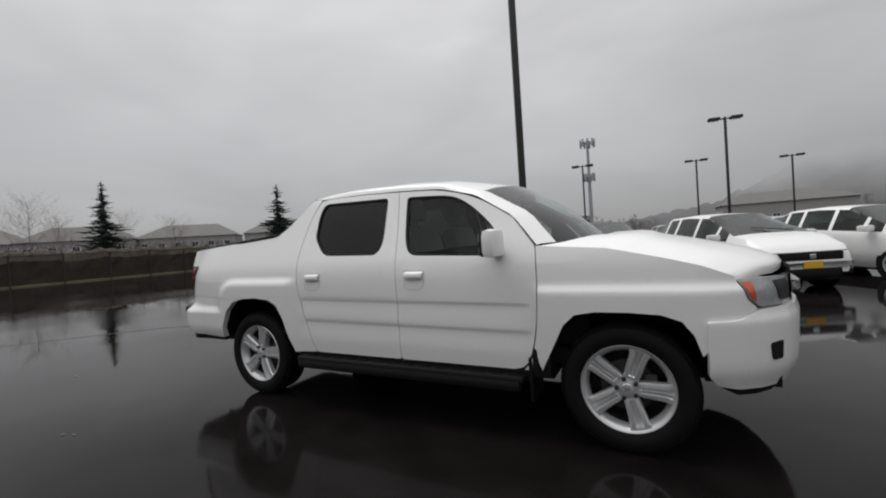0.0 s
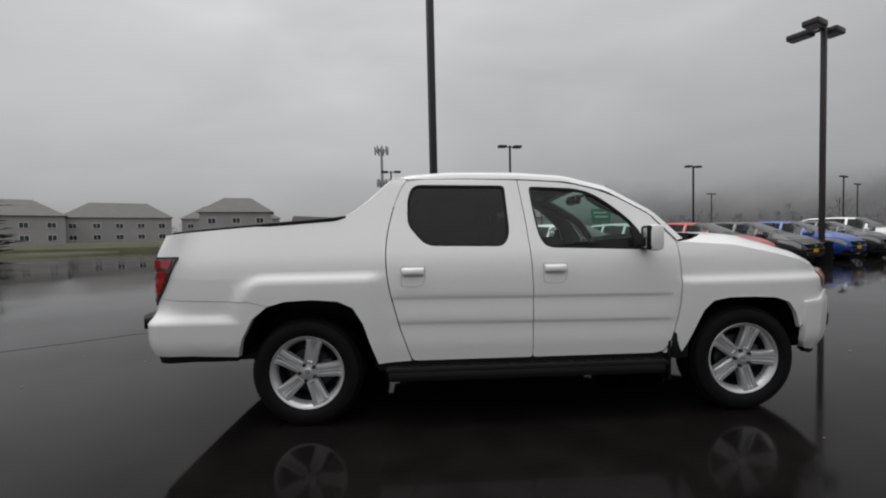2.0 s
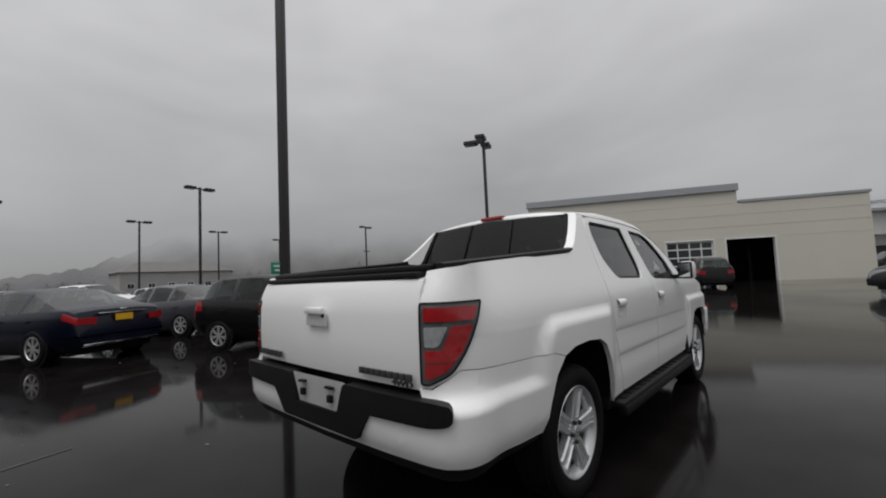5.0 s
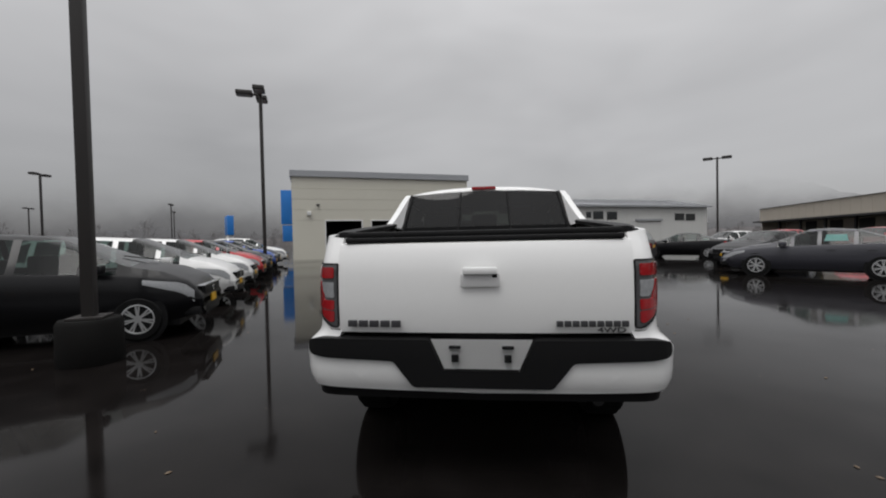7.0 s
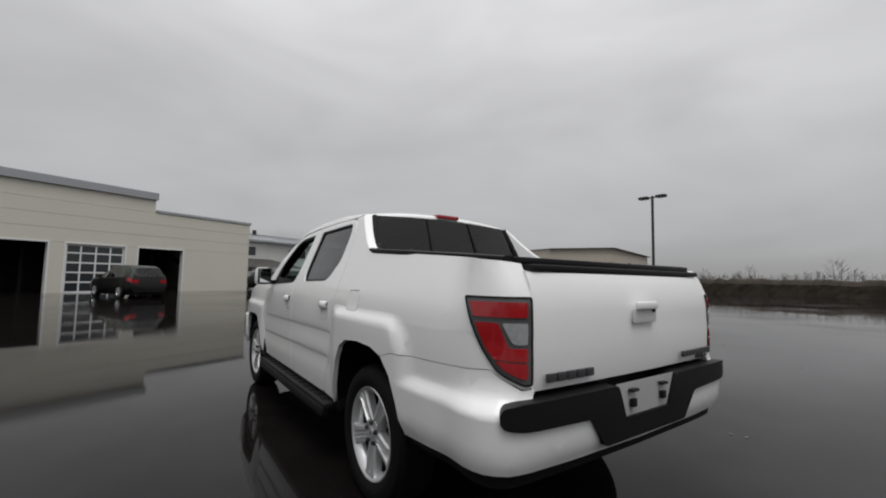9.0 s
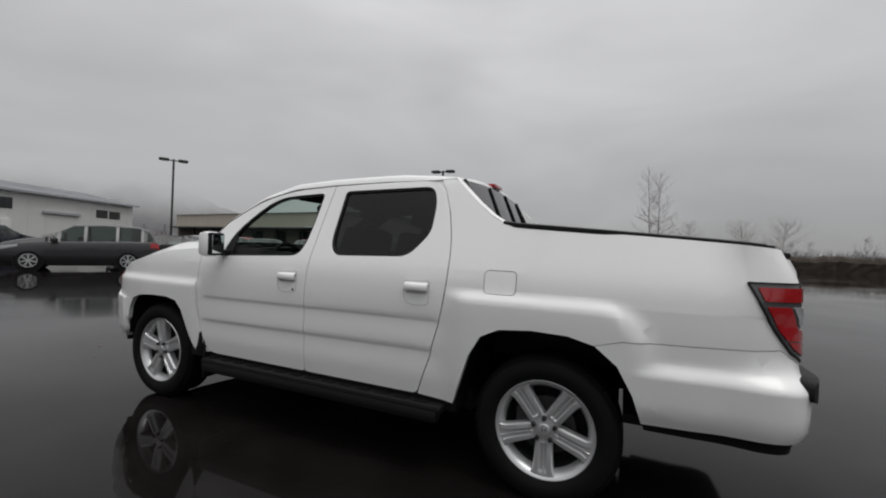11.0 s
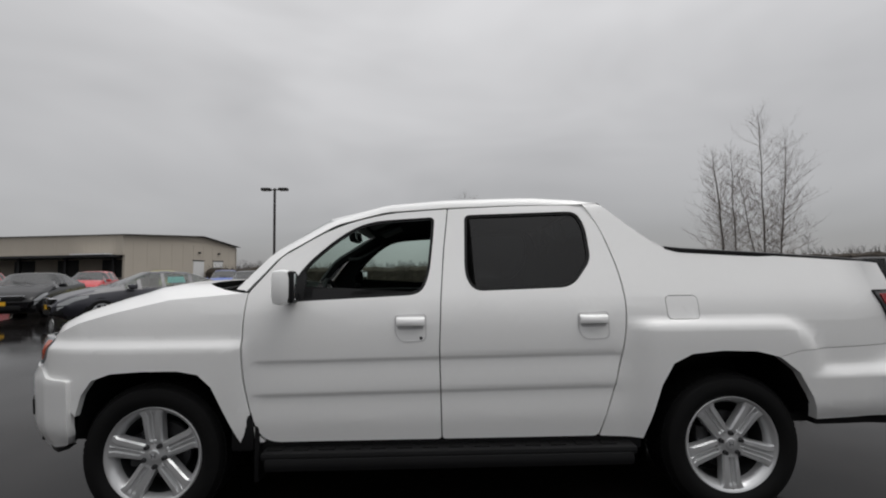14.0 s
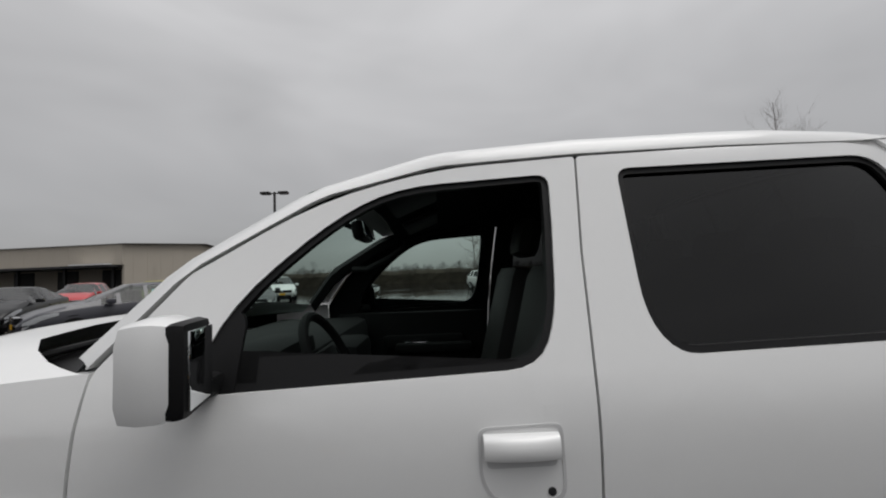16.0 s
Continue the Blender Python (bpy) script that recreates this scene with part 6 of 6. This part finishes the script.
for x, y, turn, w, d, h, rh in ((-96, 88, 40, 26, 14, 5.4, 3.0), (-82, 108, 35, 22, 13, 5.4, 3.2), (-62, 128, 25, 26, 14, 5.4, 3.2), (-118, 70, 45, 24, 14, 5.4, 2.8), (-44, 92, 20, 14, 11, 5.2, 2.6), (-128, 48, 55, 22, 13, 5.4, 2.8), (-140, 30, 60, 24, 14, 5.2, 2.8), (30, 130, 0, 26, 14, 4, 2.0)):
    house(x, y, turn, w, d, h + 0.8, rh + 0.9, "grey two-storey house with a hipped dark roof")


def car_wash():
    t = thing("wash_hall", pose(-18, 66, 0, 0, 0, 12), "small grey gabled hall with blue corner pillar", "building")
    part("wall", boxes((-4.5, 10, -4, 4, 0, 3.2)), STUCCO, t, smooth=False)
    bm = bmesh.new()
    grid(bm, [[(-5, -4.5, 3.2), (-5, 0, 4.8), (-5, 4.5, 3.2)], [(10.4, -4.5, 3.2), (10.4, 0, 4.0), (10.4, 4.5, 3.2)]])
    bmesh.ops.solidify(bm, geom=bm.faces[:], thickness=0.2)
    part("roof", bm, DARK_ROOF, t, smooth=False)
    part("pillar", boxes((-0.5, 0.5, -4.3, -4.02, 0, 3.1)), BLUE_PANEL, t, "blue pillar", smooth=False)
    # gate filled with the painted inside shade
    part("gate", boxes((-4.0, -1.2, -4.06, -4.0, 0, 2.6)), INSIDE_SHADE, t, smooth=False)


car_wash()


def dumpster():
    t = thing("dumpster", pose(-14.5, 27.0, 0, 0, 0, 25), "black waste container with a sloped lid", "container")
    bm = boxes((-1.3, 1.3, -0.9, 0.9, 0.12, 1.65), bevel=0.05)
    part("bin", bm, BLACK_PLASTIC, t)
    bm = bmesh.new()
    box(bm, -1.35, 1.35, -1.0, 1.0, 0, 0.1, bevel=0.03, m=pose(0, 0, 1.75, 6))
    part("lid", bm, BLACK_PLASTIC, t)
    for x in (-1.0, 1.0):
        for y in (-0.7, 0.7):
            part("foot", boxes((x - 0.1, x + 0.1, y - 0.1, y + 0.1, 0, 0.14)), DARK_METAL, t, smooth=False)


dumpster()


def hills():
    """A wooded ridge far behind the buildings, its cloud haze painted in by the material."""
    random.seed(2)
    bm = bmesh.new()
    rows_ = []
    n = 300
    for k in range(n):
        d = -52 + 150 * k / (n - 1)
        a, r = radians(d), 700
        h = float(np.interp(d, [-52, -40, -30, -15, 0, 25, 50, 70, 84, 98], [0, 40, 95, 115, 105, 105, 118, 115, 35, 0]))
        h = max(1.0, h * (1 + 0.14 * noise.noise(Vector((k * 0.05, 2, 0)))) + 4 * noise.noise(Vector((k * 0.6, 2, 3))) + 5 * random.random())
        rows_.append([(math.cos(a) * (r + q * 90), math.sin(a) * (r + q * 90), h * q) for q in (0, 0.2, 0.4, 0.6, 0.8, 1.0)])
    grid(bm, rows_)
    tagged(part("misty_hill", bm, HILL), "wooded hillside with cloud haze put into its colour", "hill", kind="structure")


hills()


def far_trees():
    """A distant belt of bare winter trees round the lot, its haze put into one grey."""
    random.seed(31)
    bm = bmesh.new()
    rows_ = []
    for k in range(721):
        a = 2 * math.pi * k / 720
        h = 4.2 + 1.8 * noise.noise(Vector((math.cos(a) * 9, math.sin(a) * 9, 0))) + 1.3 * noise.noise(Vector((math.cos(a) * 60, math.sin(a) * 60, 3)))
        rows_.append([(300 * math.cos(a), 300 * math.sin(a), 0), (301 * math.cos(a), 301 * math.sin(a), h * 0.6), (302 * math.cos(a), 302 * math.sin(a), h)])
    grid(bm, rows_)
    for k in range(1100):
        a = random.uniform(0, 2 * math.pi)
        r = random.uniform(170, 295)
        x, y = r * math.cos(a), r * math.sin(a)
        h = random.uniform(3.5, 8.0) * (1.5 if random.random() < 0.06 else 1)
        rod(bm, (x, y, 0), (x, y, h * 0.8), 0.12, 0.03, 4, False)
        for j in range(60):
            b, w, z = random.uniform(0, 6.28), h * random.uniform(0.05, 0.42), h * random.uniform(0.1, 0.97)
            w *= math.sin(math.pi * min(1, z / h * 0.85 + 0.1))
            c = Vector((x + w * math.cos(b), y + w * math.sin(b), z))
            d = Vector((math.cos(b) * 0.5, math.sin(b) * 0.5, random.uniform(0.3, 1.2))).normalized() * h * random.uniform(0.06, 0.13)
            rod(bm, c - d, c + d, 0.06, 0.02, 3, False)
    # pale grey stands in for the haze over the distance
    tagged(part("far_woods", bm, mat("woods_painted_haze", (0.20, 0.19, 0.19), 1.0, vary=0.3, vscale=0.05, spec=0.0), smooth=False), "belt of far winter trees, haze put into their grey", "woods", kind="stuff")


far_trees()


def leaf_litter():
    """Small wet leaves and grit scattered on the asphalt."""
    random.seed(5)
    bm = bmesh.new()
    for k in range(90):
        a, r = random.uniform(0, 2 * math.pi), random.uniform(2.2, 9.0)
        c, turn, w = Vector((r * math.cos(a), r * math.sin(a), 0.004)), random.uniform(0, 6.28), random.uniform(0.005, 0.015)
        e, g = Vector((math.cos(turn), math.sin(turn), 0)), Vector((-math.sin(turn), math.cos(turn), 0))
        rim = [c + e * w * 1.6, c + e * w * 0.5 + g * w * 0.7, c - e * w * 0.8 + g * w * 0.5, c - e * w * 1.3, c - e * w * 0.8 - g * w * 0.5, c + e * w * 0.5 - g * w * 0.7]
        vs = [bm.verts.new(p) for p in rim]
        top = bm.verts.new(c + Vector((0, 0, w * 0.5)))
        for i in range(6):
            bm.faces.new((vs[i], vs[(i + 1) % 6], top))
    tagged(part("leaf_litter", bm, mat("wet_leaf", (0.13, 0.085, 0.045), 0.35, vary=0.5, vscale=2.0), smooth=False), "small wet brown leaves scattered on the asphalt", "leaves", kind="stuff")


leaf_litter()
